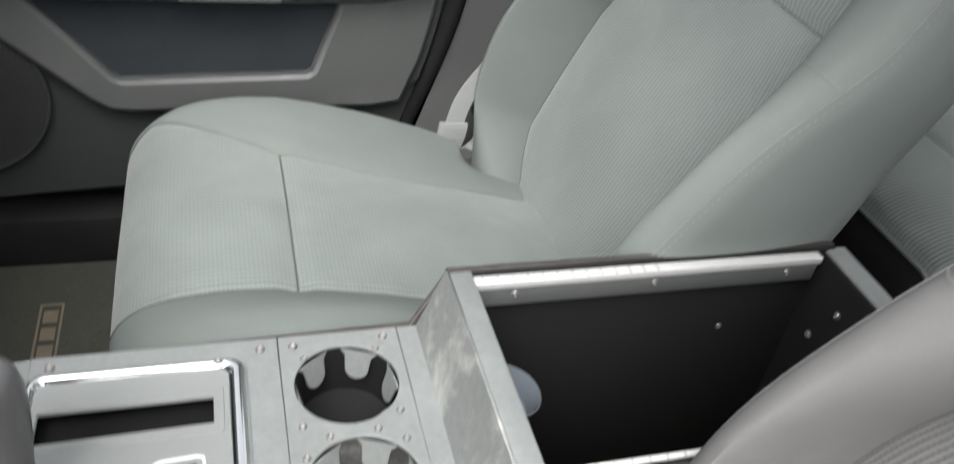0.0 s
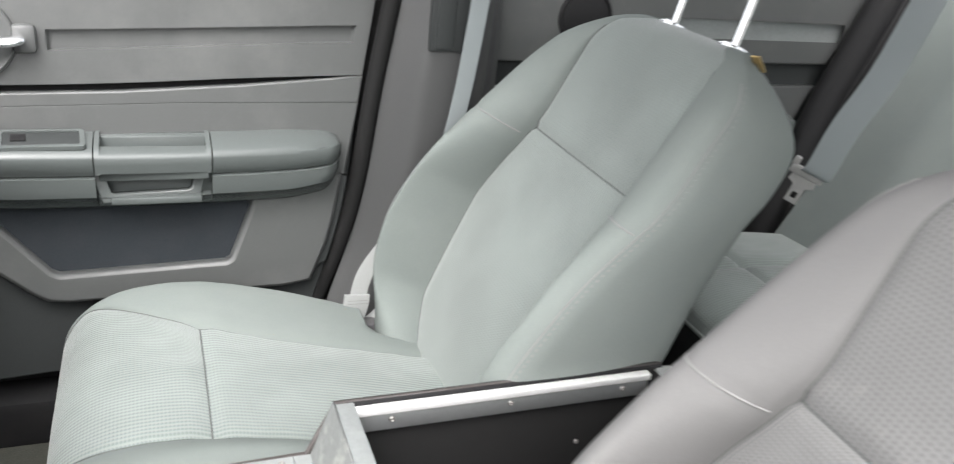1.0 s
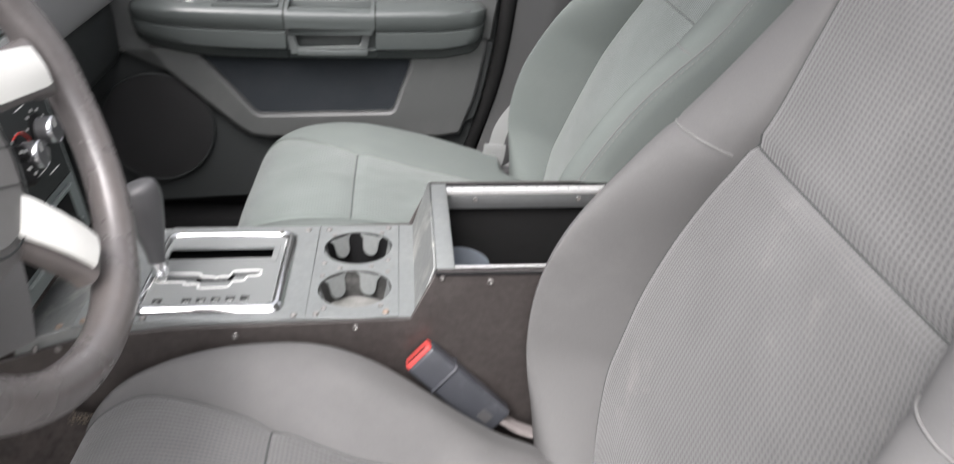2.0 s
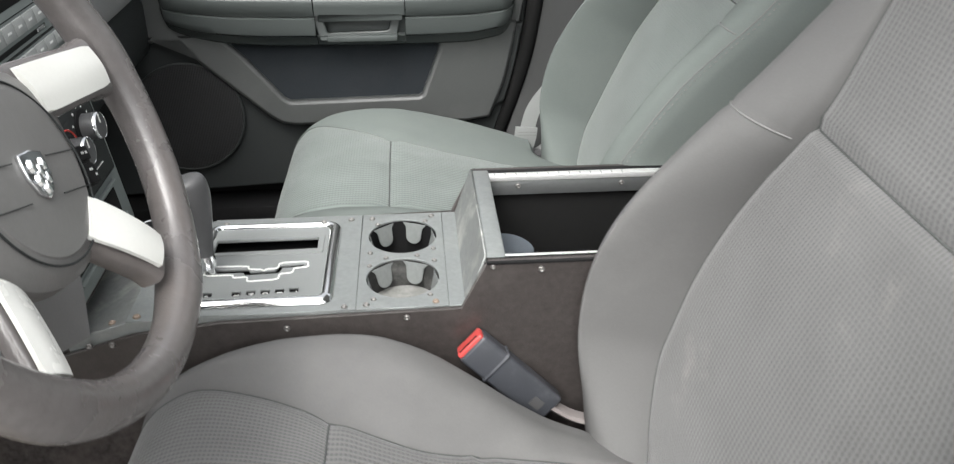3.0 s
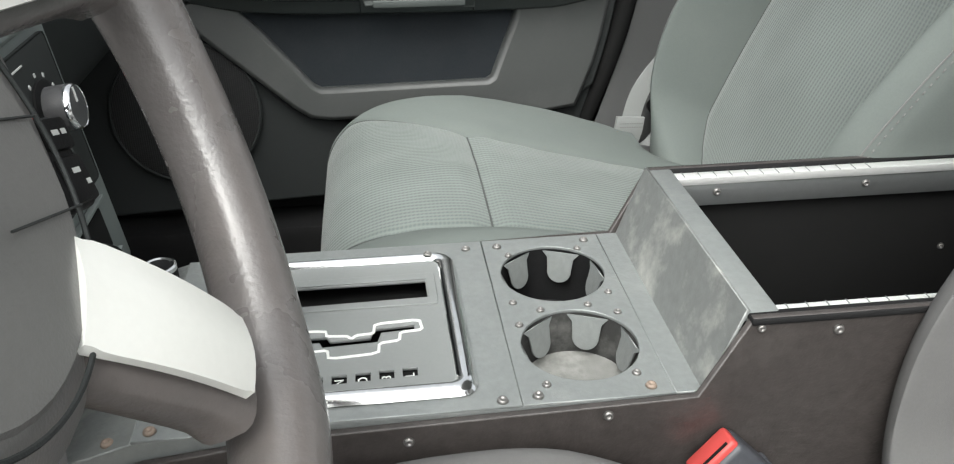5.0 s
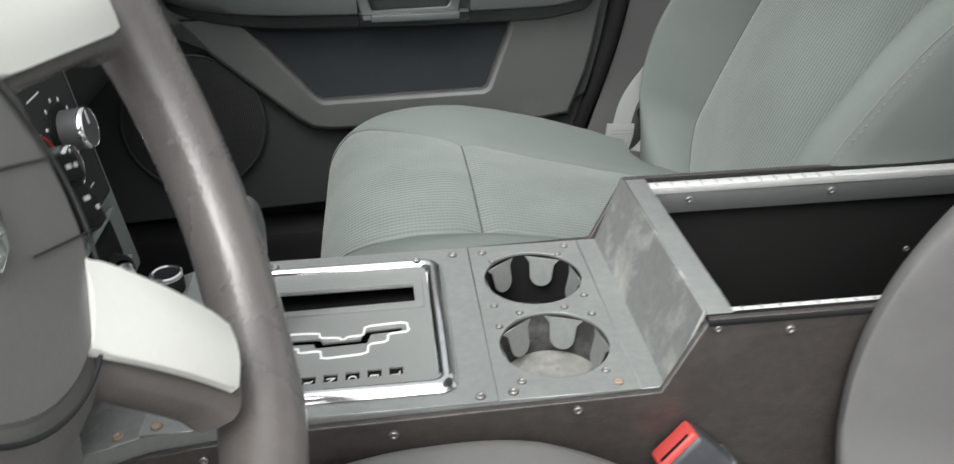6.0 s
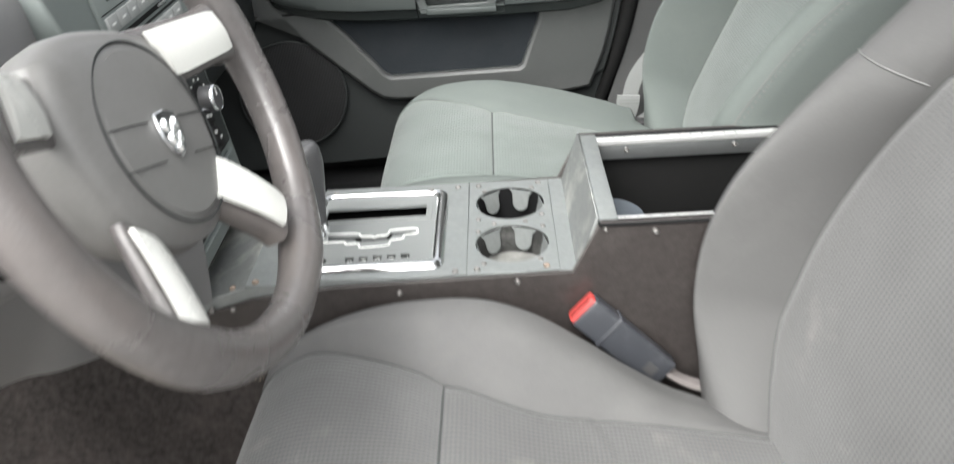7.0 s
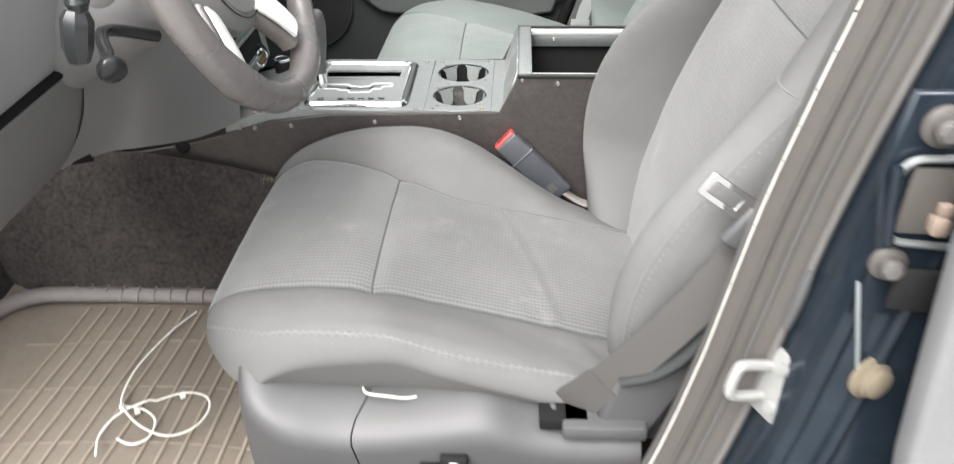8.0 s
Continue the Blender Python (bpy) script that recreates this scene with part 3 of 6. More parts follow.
    part("seam", tube([Vector(cushion(SEAM_T, v)) + Vector((0, 0, 0.0003)) for v in steps(-0.62, 0.62, 60)], 0.0012, 6), "seam", pad)
    part("seam", tube([Vector(back(0.41, s)) + fwd * 0.0002 for s in steps(-0.5, 0.5, 60)], 0.0011, 6), "seam", rest)
    return seat, pad, rest, back, cushion, base, up, fwd


def stitches(points, out, pitch=0.007, length=0.0042):
    """A row of short raised threads along points."""
    b = bmesh.new()
    out = Vector(out).normalized()
    pts = [Vector(p) for p in points]
    run = 0.0
    for a, c in zip(pts, pts[1:]):
        d = c - a
        run += d.length
        if run < pitch or d.length < 1e-6:
            continue
        run = 0.0
        t = d.normalized()
        s = t.cross(out).normalized()
        q = [a - s * 0.0006, a + t * length * 0.5 - s * 0.0007 , a + t * length - s * 0.0006, a + t * length + s * 0.0006, a + t * length * 0.5 + s * 0.0007, a + s * 0.0006]
        lift = [0.0004, 0.0012, 0.0004, 0.0004, 0.0012, 0.0004]
        v = [b.verts.new(p + out * k) for p, k in zip(q, lift)]
        b.faces.new((v[0], v[1], v[4], v[5]))
        b.faces.new((v[1], v[2], v[3], v[4]))
    return b


def bmesh_of(f, us, vs, mirror=False, cap=None):
    """One mesh of the sheet f, with its mirror (v to -v) where asked, and its top closed by cap."""
    b = bmesh.new()
    for sg in ((1, -1) if mirror else (1,)):
        V = [[b.verts.new(f(u, sg * v)) for v in vs] for u in us]
        for i in range(len(us) - 1):
            for j in range(len(vs) - 1):
                q = [V[i][j], V[i + 1][j], V[i + 1][j + 1], V[i][j + 1]]
                b.faces.new(q if sg < 0 else q[::-1])
    if cap:
        ring = [b.verts.new(cap(us[-1], s)) for s in steps(-1.5, 1.5, 60)[:-1]]
        b.faces.new(ring)
    bmesh.ops.remove_doubles(b, verts=b.verts, dist=1e-5)
    bmesh.ops.recalc_face_normals(b, faces=b.faces)
    return b


dseat = make_seat("grey cloth driver seat with stained woven insert", 0.165, -0.378, 17.5, "weave_worn", "cloth_worn", (0.3, 0.8), 0.03, tuck=0.045, corner=0.085,
                  far_seam=[(-0.56, 0.2), (-0.49, 0.213), (-0.415, 0.185), (-0.34, 0.148), (-0.24, 0.116), (-0.155, 0.12), (-0.07, 0.126), (0.06, 0.13)])
pseat = make_seat("grey cloth passenger seat with woven insert", 0.222, 0.382, 25.0, "weave", "cloth", (0.6, 0.25),
                  far_seam=[(-0.53, 0.2), (-0.51, 0.215), (-0.495, 0.222), (-0.457, 0.2), (-0.39, 0.15), (-0.338, 0.122), (-0.26, 0.105), (-0.19, 0.1), (-0.1, 0.1), (0.06, 0.105)])


# ---------- centre console ----------
CZ = 0.388          # height of the top plates
LIP = 0.45          # rim of the storage box
console = thing("center_console", "grey steel and dark board console with open storage box", "console", at=(0, 0, FLOOR))


def slab(name, loops, thick, mat, origin, ax, ay, parent, label="", bevel=0.0):
    return part(name, flat_mesh(name, loops, thick, mat, bevel), mat, parent, label, at=frame_to(origin, ax, ay))


# side boards, in the xz plane
side_outline = [(-0.66, 0.12), (0.41, 0.05), (0.41, LIP), (0.002, LIP), (-0.028, CZ), (-0.30, CZ - 0.006), (-0.40, CZ - 0.018), (-0.455, CZ - 0.035), (-0.52, CZ - 0.055), (-0.60, 0.318), (-0.66, 0.31)]
for y in (-0.1165, 0.1165):
    slab("side_board", [side_outline], 0.006, "console_side", (0, y, 0), (1, 0, 0), (0, 0, 1), console, "dark brown-black board", 0.001)
# cup plate and its neighbours
cups = [(-0.095, 0.052), (-0.095, -0.049)]
slab("cup_plate", [[(-0.148, -0.1125), (-0.0428, -0.1125), (-0.0428, 0.1125), (-0.148, 0.1125)]] + [circle(x, y, 0.0445, 48)[::-1] for x, y in cups],
     0.003, "plate", (0, 0, CZ), (1, 0, 0), (0, 1, 0), console, "grey coated plate with two cup holes", 0.0006)
slab("top_plate", [[(-0.345, -0.1125), (-0.1497, -0.1125), (-0.1497, 0.1125), (-0.345, 0.1125)], rounded(-0.338, -0.09, -0.191, 0.083, 0.008)[::-1]],
     0.003, "plate", (0, 0, CZ), (1, 0, 0), (0, 1, 0), console, "", 0.0006)
slab("filler_plate", [[(-0.0413, -0.1125), (-0.020, -0.1125), (-0.020, 0.1125), (-0.0413, 0.1125)]], 0.003, "plate", (0, 0, CZ), (1, 0, 0), (0, 1, 0), console, "", 0.0006)
slab("front_plate", [[(-0.405, -0.1125), (-0.3465, -0.1125), (-0.3465, 0.1125), (-0.405, 0.1125)]], 0.003, "plate", (0, 0, CZ - 0.003), (1, 0, 0.0), (0, 1, 0), console, "", 0.0006)
slab("front_plate", [[(-0.07, -0.1125), (0, -0.1125), (0, 0.1125), (-0.07, 0.1125)]], 0.003, "plate_worn", (-0.4065, 0, CZ - 0.005), (1, 0, 0.3), (0, 1, 0), console, "scuffed grey plate", 0.0006)
part("joint_backing", box((-0.1535, -0.111, CZ - 0.007), (-0.1445, 0.111, CZ - 0.0025)), "void", console)
part("joint_backing", box((-0.0455, -0.111, CZ - 0.007), (-0.0375, 0.111, CZ - 0.0025)), "void", console)
for sg in (-1, 1):
    slab("folded_edge", [[(-0.025, CZ - 0.0005), (-0.345, CZ - 0.0005), (-0.406, CZ - 0.0045), (-0.474, CZ - 0.0255), (-0.474, CZ - 0.05), (-0.40, CZ - 0.035), (-0.025, CZ - 0.03)]], 0.002, "plate", (0, sg * 0.1122, 0), (1, 0, 0), (0, 0, 1), console, "", 0.0003)
# sloping scuffed wall and folded lip of the box
slab("sloping_wall", [[(0, -0.1125), (0.0, 0.1125), (0.068, 0.1125), (0.068, -0.1125)][::-1]], 0.003, "plate_worn", (-0.022, 0, CZ + 0.001), (0.32, 0, 0.95), (0, -1, 0), console, "scuffed grey steel", 0.0006)
part("folded_lip", box((-0.0025, -0.1125, LIP - 0.006), (0.0225, 0.1135, LIP + 0.0015), 0.002), "plate", console, "grey steel lip")
part("box_wall", box((0.4, -0.1135, 0.06), (0.424, 0.1135, LIP - 0.001), 0.003), "plate", console)
part("box_wall", box((0.016, -0.112, 0.06), (0.0205, 0.112, LIP - 0.007), 0.001), "black", console)
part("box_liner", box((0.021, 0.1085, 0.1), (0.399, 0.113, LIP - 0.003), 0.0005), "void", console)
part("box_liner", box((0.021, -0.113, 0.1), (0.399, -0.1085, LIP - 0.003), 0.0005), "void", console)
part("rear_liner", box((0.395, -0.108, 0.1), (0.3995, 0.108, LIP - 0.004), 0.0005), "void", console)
part("box_floor", box((0.018, -0.113, 0.13), (0.40, 0.113, 0.14)), "black", console)
for sg in (1, -1):
    part("rail", box((0.024, min(sg * 0.098, sg * 0.1085), LIP - 0.03), (0.385, max(sg * 0.098, sg * 0.1085), LIP - 0.008), 0.001), "alu_dull", console, "dull aluminium rail")
    part("edge_strip", box((0.022, min(sg * (0.0965 if sg > 0 else 0.1025), sg * 0.1075), LIP - 0.0085), (0.387, max(sg * (0.0965 if sg > 0 else 0.1025), sg * 0.1075), LIP - 0.0005), 0.001), "alu", console, "bare aluminium strip")
    part("edge_cap", box((0.0, min(sg * 0.109, sg * 0.121), LIP - 0.004), (0.41, max(sg * 0.109, sg * 0.121), LIP + 0.0008), 0.0015), "black", console)

# cup liners with spring tabs
for cx0, cy0 in cups:
    liner = part("cup_liner", turned(lathe([(0.0445, 0.0), (0.0443, -0.004), (0.0435, -0.05), (0.042, -0.058), (0.0, -0.06)][::-1], 40, False), Matrix.Translation((cx0, cy0, CZ - 0.001))), "black" if cy0 > 0 else "dust_dark", console, "black cup liner" if cy0 > 0 else "dusty dark cup liner")
    part("cup_floor", turned(lathe([(0.0425, -0.054), (0.038, -0.0555), (0.0, -0.0555)], 40, False), Matrix.Translation((cx0, cy0, CZ + (0 if cy0 > 0 else 0.016)))), "black" if cy0 > 0 else "dust", liner, "dusty cup floor")
    for k in range(6):
        a = radians(8 + 60 * k)
        tab = flat_mesh("spring_tab", [[(-0.016, 0.0), (-0.0115, -0.005), (-0.0105, -0.015)] + [(0.0105 * -math.cos(t), -0.017 - 0.0105 * math.sin(t)) for t in steps(0.2, math.pi - 0.2, 10)] + [(0.0105, -0.015), (0.0115, -0.005), (0.016, 0.0)]], 0.0016, "plate", 0.0004)
        o = (cx0 + 0.0415 * math.cos(a), cy0 + 0.0415 * math.sin(a), CZ - 0.003)
        part("spring_tab", tab, "plate", liner, "", at=frame_to(o, (-math.sin(a), math.cos(a), 0), (0.25 * math.cos(a), 0.25 * math.sin(a), 1)))

# shifter surround
bz = CZ + 0.0015
def ring_frame(rings):
    """A closed frame through outlines (x, y loops at a height)."""
    b = bmesh.new()
    R = [[b.verts.new((x, y, z)) for x, y in loop] for loop, z in rings]
    n = len(R[0])
    for a, c in zip(R, R[1:]):
        for i in range(n):
            b.faces.new((a[i], a[(i + 1) % n], c[(i + 1) % n], c[i]))
    bmesh.ops.recalc_face_normals(b, faces=b.faces)
    return b


chrome_rings = []
for k in steps(0, 1, 12):
    w, h = 0.013 * k, 0.0072 * math.sin(math.pi * min(1.0, 0.04 + k * 0.88)) ** 0.75
    chrome_rings.append((rounded(-0.347 + w * 0.8, -0.1 + w * 1.15, -0.176 - w * 1.2, 0.091 - w * 0.85, 0.014 - w * 0.5, 8), bz + h - 0.0005))
part("chrome_surround", ring_frame(chrome_rings), "chrome_worn", console, "worn chrome surround")
gate_rim = [(-0.334, -0.012), (-0.2835, -0.014), (-0.2825, -0.021), (-0.2675, -0.0225), (-0.264, -0.0262), (-0.2605, -0.0225), (-0.2475, -0.0215), (-0.2465, -0.0095), (-0.212, -0.0075), (-0.2105, -0.021), (-0.2275, -0.0225),
            (-0.2285, -0.0325), (-0.2435, -0.0345), (-0.2445, -0.0465), (-0.2805, -0.049), (-0.2815, -0.0385), (-0.2985, -0.0395), (-0.2995, -0.033), (-0.334, -0.033)]
gate = [(-0.331, -0.0195), (-0.2825, -0.0205), (-0.2795, -0.0265), (-0.2505, -0.0255), (-0.2475, -0.0145), (-0.216, -0.0125), (-0.216, -0.0195), (-0.2415, -0.021), (-0.2445, -0.0325), (-0.2855, -0.0345), (-0.288, -0.0285), (-0.331, -0.0275)]
slot = [(-0.333, 0.019), (-0.203, 0.022), (-0.203, 0.050), (-0.333, 0.050)]
wins = [(-0.322 if i == 0 else -0.289 + (i - 1) * 0.0166, -0.0735 + max(0, i - 1) * 0.0008) for i in range(6)]
part("shift_panel", flat_mesh("shift_panel", [rounded(-0.339, -0.086, -0.19, 0.081, 0.008), gate[::-1], slot[::-1]] + [[(x - 0.0058, y - 0.0052), (x + 0.0058, y - 0.0052), (x + 0.0058, y + 0.0052), (x - 0.0058, y + 0.0052)][::-1] for x, y in wins], 0.003, "shift", 0.0005), "shift", console, "grey plastic shift panel", at=pose(0, 0, bz + 0.001))
part("shift_well", box((-0.34, -0.088, CZ - 0.03), (-0.19, 0.083, CZ - 0.014), 0.001), "void", console)
# round the corners of the outline
gate_rim = [(a[0] + (b[0] - a[0]) * f, a[1] + (b[1] - a[1]) * f) for a, b in zip(gate_rim, gate_rim[1:] + gate_rim[:1]) for f in (0.14, 0.86)]
edge = [Vector((x, y, bz + 0.0026)) for x, y in gate_rim]
part("gate_line", tube(edge, 0.0012, 6, True), "white_mark", console, "pale outline of the shift gate")
part("slot_frame", flat_mesh("slot_frame", [rounded(-0.337, 0.013, -0.196, 0.058, 0.003), [(-0.3335, 0.0185), (-0.2025, 0.0215), (-0.2025, 0.0505), (-0.3335, 0.0505)][::-1]], 0.002, "shift", 0.0006), "shift", console, at=pose(0, 0, bz + 0.003))

lever = thing("gear_lever", "dark vinyl gear knob on chrome shaft", "gear lever", at=(-0.324, -0.025, CZ))
part("shaft", tube([(-0.323, -0.026, CZ - 0.01), (-0.328, -0.026, 0.43)], 0.0055, 10), "chrome", lever, "chrome shaft")
part("ferrule", tube([(-0.327, -0.026, 0.402), (-0.3295, -0.026, 0.425)], lambda k: 0.011 - 0.003 * k, 14), "chrome", lever, "chrome ferrule")
part("knob", tube(curve_pts([(-0.3295, -0.026, 0.418), (-0.331, -0.026, 0.45), (-0.334, -0.027, 0.49), (-0.337, -0.027, 0.512), (-0.3395, -0.027, 0.5215)], 28), lambda k: (0.0105 + 0.0135 * smooth01(k / 0.62)) * math.sqrt(max(0.02, 1 - max(0.0, (k - 0.72) / 0.285) ** 2)), 24, flat=0.85), "knob", lever, "dark vinyl knob")


# ---------- steering wheel ----------
WC, WA, WR = Vector((-0.345, -0.358, 0.708)), 0.376, 0.1893
w_n = Vector((math.cos(WA), 0, math.sin(WA)))
TURNED = radians(-18)       # the wheel stands turned a little to the right
w_up, w_side = Vector((-math.sin(WA), 0, math.cos(WA))), Vector((0, 1, 0))
w_u = w_up * math.cos(TURNED) - w_side * math.sin(TURNED)
w_r = w_side * math.cos(TURNED) + w_up * math.sin(TURNED)


def on_wheel(a, b, c=0.0):
    """a towards the passenger, b up the wheel, c towards the driver."""
    return WC + w_r * a + w_u * b + w_n * c


def lofted(sections):
    """A solid through rings of points, closed at both ends."""
    b = bmesh.new()
    R = [[b.verts.new(p) for p in s] for s in sections]
    n = len(R[0])
    for a, c in zip(R, R[1:]):
        for i in range(n):
            b.faces.new((a[i], a[(i + 1) % n], c[(i + 1) % n], c[i]))
    b.faces.new(R[0][::-1])
    b.faces.new(R[-1])
    bmesh.ops.recalc_face_normals(b, faces=b.faces)
    return b


wheel = thing("steering_wheel", "worn grey four-spoke steering wheel with silver spokes", "steering wheel", at=on_wheel(0, 0, -0.05))
def rim_radius(k):
    """The rim swells where a spoke runs into it."""
    swell = 0.0
    for deg in (20, -49, 174, -120):
        d = (360 * k - deg + 180) % 360 - 180
        swell = max(swell, math.exp(-(d / 11) ** 2))
    return 0.0172 + 0.0022 * swell


part("rim", tube([on_wheel(WR * math.cos(t), WR * math.sin(t)) for t in steps(0, 2 * math.pi, 160)[:-1]], rim_radius, 24, True, 1.1), "rim", wheel, "worn dark vinyl rim")
# hub: a rounded shield that swells towards the driver
shield = [(-0.082, 0.045), (-0.05, 0.062), (0, 0.066), (0.05, 0.062), (0.082, 0.045), (0.088, 0.005), (0.078, -0.045), (0.05, -0.085), (0, -0.098), (-0.05, -0.085), (-0.078, -0.045), (-0.088, 0.005)]
ring = curve_pts(shield + shield[:1], 49)[:-1]
hub_rings = []
for sc, c in ((0.86, -0.075), (1.0, -0.05), (1.03, -0.03), (1.0, -0.016), (0.92, -0.0095), (0.8, -0.006), (0.55, -0.004), (0.2, -0.003)):
    hub_rings.append([on_wheel(a * sc, b * sc - 0.004, c) for a, b in ring])
part("hub", lofted(hub_rings), "hub", wheel, "dark plastic hub")
part("airbag_cover", merged(turned(lathe([(0.0, 0.0035), (0.04, 0.003), (0.06, 0.001), (0.064, -0.004), (0.064, -0.012)], 48), frame_to(on_wheel(0.005, -0.02, -0.0055), w_r, w_u) @ Matrix.Diagonal((1.05, 1.05, 1, 1)))), "hub", wheel)
part("cover_groove", turned(merged(tube([(0.066 * math.cos(t), 0.066 * math.sin(t), 0) for t in steps(0, 2 * math.pi, 80)[:-1]], 0.0009, 6, True), *[tube([(xa, y, za), (xb, y, zb)], 0.00045, 5) for y in (0.008, -0.02) for xa, za, xb, zb in ((-0.063, 0.0012, -0.02, 0.0042), (0.02, 0.0042, 0.063, 0.0012))]), frame_to(on_wheel(0.005, -0.02, -0.0051), w_r, w_u) @ Matrix.Diagonal((1.05, 1.05, 1, 1))), "door_dark", wheel)
crest = [(-0.015, 0.017), (0, 0.0195), (0.015, 0.017), (0.0155, -0.002), (0.009, -0.015), (0, -0.02), (-0.009, -0.015), (-0.0155, -0.002)]
emblem = part("emblem", flat_mesh("emblem", [crest], 0.004, "chrome", 0.0014), "chrome", wheel, "chrome shield emblem", at=frame_to(on_wheel(0.005, -0.023, -0.0005), w_r, w_u) @ Matrix.Diagonal((0.86, 0.86, 1, 1)))
for x, y in ((-0.008, 0.007), (0.008, 0.007), (0, 0.002), (-0.006, -0.005), (0.006, -0.005), (0, -0.012)):
    part("emblem_boss", turned(turned(lathe([(0.0, 0.0035), (0.003, 0.0028), (0.0042, 0.0)], 10), Matrix.Translation((x, y, 0.0018)) @ Matrix.Diagonal((1, 1.5, 1, 1))), frame_to(on_wheel(0.005, -0.023, -0.0005), w_r, w_u) @ Matrix.Diagonal((0.86, 0.86, 1, 1))), "chrome_worn", wheel)


def spoke(inner, outer, ci, co, start=-0.25, wide=1.12, crown=0.003):
    """A spoke of dark plastic with a silver plate on its face, from the hub to the rim."""
    (i0, i1), (o0, o1) = inner, outer
    secs = []
    for k in steps(start, 1.08, 12):
        p = [i0[j] + (o0[j] - i0[j]) * k for j in range(2)]
        q = [i1[j] + (o1[j] - i1[j]) * k for j in range(2)]
        m = [(p[j] + q[j]) / 2 for j in range(2)]
        g = wide + 0.35 * max(0, k - 0.95) * 4
        p = [m[j] + (p[j] - m[j]) * g for j in range(2)]
        q = [m[j] + (q[j] - m[j]) * g for j in range(2)]
        c = ci + (co - ci) * min(1, max(0, k)) - 0.003
        back = -0.03 + 0.012 * max(0, k)
        row = []
        for th in steps(0, 2 * math.pi, 20)[:-1]:
            e = math.copysign(abs(math.cos(th)) ** 0.5, math.cos(th))
            dd = math.copysign(abs(math.sin(th)) ** 0.55, math.sin(th))
            row.append(on_wheel(m[0] + (q[0] - p[0]) / 2 * e, m[1] + (q[1] - p[1]) / 2 * e, (c + back) / 2 + (c - back) / 2 * dd))
        secs.append(row)
    part("spoke", lofted(secs), "rim", wheel, "dark vinyl spoke")
    secs = []
    for k in [0.5 + 0.46 * math.sin(t) for t in steps(-math.pi / 2, math.pi / 2, 16)]:
        p = [i0[j] + (o0[j] - i0[j]) * k for j in range(2)]
        q = [i1[j] + (o1[j] - i1[j]) * k for j in range(2)]
        p, q = [p[j] * 0.93 + q[j] * 0.07 for j in range(2)], [q[j] * 0.93 + p[j] * 0.07 for j in range(2)]
        c = ci + (co - ci) * k + crown * math.sin(k * math.pi) + 0.001
        ends = max(0.93, (1 - abs((k - 0.5) / 0.461) ** 16) ** (1 / 3))
        row = []
        for e in steps(0, 1, 6):
            ee = 0.5 + (e - 0.5) * ends
            row.append(on_wheel(p[0] + (q[0] - p[0]) * ee, p[1] + (q[1] - p[1]) * ee, c - 0.0005 + 0.0025 * math.sin(e * math.pi)))
        row += [on_wheel(p[0] + (q[0] - p[0]) * e, p[1] + (q[1] - p[1]) * e, c - 0.004) for e in (1.0, 0.0)]
        secs.append(row)
    part("spoke_plate", lofted(secs), "silver", wheel, "silver painted plate")


spoke(((0.043, 0.059), (0.062, 0.015)), ((0.134, 0.068), (0.144, 0.028)), -0.006, 0.015)
spoke(((0.06, -0.043), (0.031, -0.078)), ((0.11, -0.099), (0.085, -0.126)), -0.006, 0.012)
spoke(((-0.094, 0.034), (-0.094, -0.007)), ((-0.148, 0.034), (-0.158, -0.01)), -0.018, 0.006)
spoke(((-0.076, -0.068), (-0.048, -0.092)), ((-0.096, -0.142), (-0.069, -0.155)), -0.013, 0.004, -0.02, 1.0, 0.0012)
TS = frame_to(Vector((-0.352, -0.252, 0.645)), w_r, w_u)
part("thumb_switch", turned(merged(box((-0.010, -0.022, -0.008), (0.010, 0.014, 0.005), 0.004, 3), box((-0.0085, 0.0, 0.003), (0.0085, 0.0125, 0.0075), 0.002), box((-0.0085, -0.02, 0.003), (0.0085, -0.002, 0.0068), 0.002)), TS), "black", wheel, "black thumb switch")
for dx, dy, w in ((-0.0035, 0.0065, 0.0022), (0.0025, 0.0065, 0.0016), (-0.001, -0.008, 0.0026), (0.004, -0.013, 0.0014)):
    part("switch_mark", turned(box((dx - w, dy - 0.001, 0.0066 if dy < 0 else 0.0073), (dx + w, dy + 0.001, 0.0071 if dy < 0 else 0.0078)), TS), "white_mark", wheel)


def on_col(a, b, c=0.0):
    return WC + w_side * a + w_up * b + w_n * c


column = thing("steering_column", "dark plastic column shroud with stalk and lever", "steering column", at=on_col(0, -0.02, -0.2))
part("shroud", lofted([[on_col(0.062 * g * math.cos(t), -0.012 + 0.058 * g * math.sin(t) - 0.01 * k, -0.045 - 0.2 * k) for t in steps(0, 2 * math.pi, 28)[:-1]] for k, g in ((0, 0.8), (0.06, 1.0), (0.5, 1.1), (1.0, 1.2))]), "dash", column, "dark plastic shroud")
part("stalk", tube(curve_pts([on_col(-0.05, 0.0, -0.10), on_col(-0.13, 0.02, -0.085), on_col(-0.2, 0.035, -0.08), Vector((-0.396, -0.612, 0.714))], 14), 0.0055, 10), "black", column)
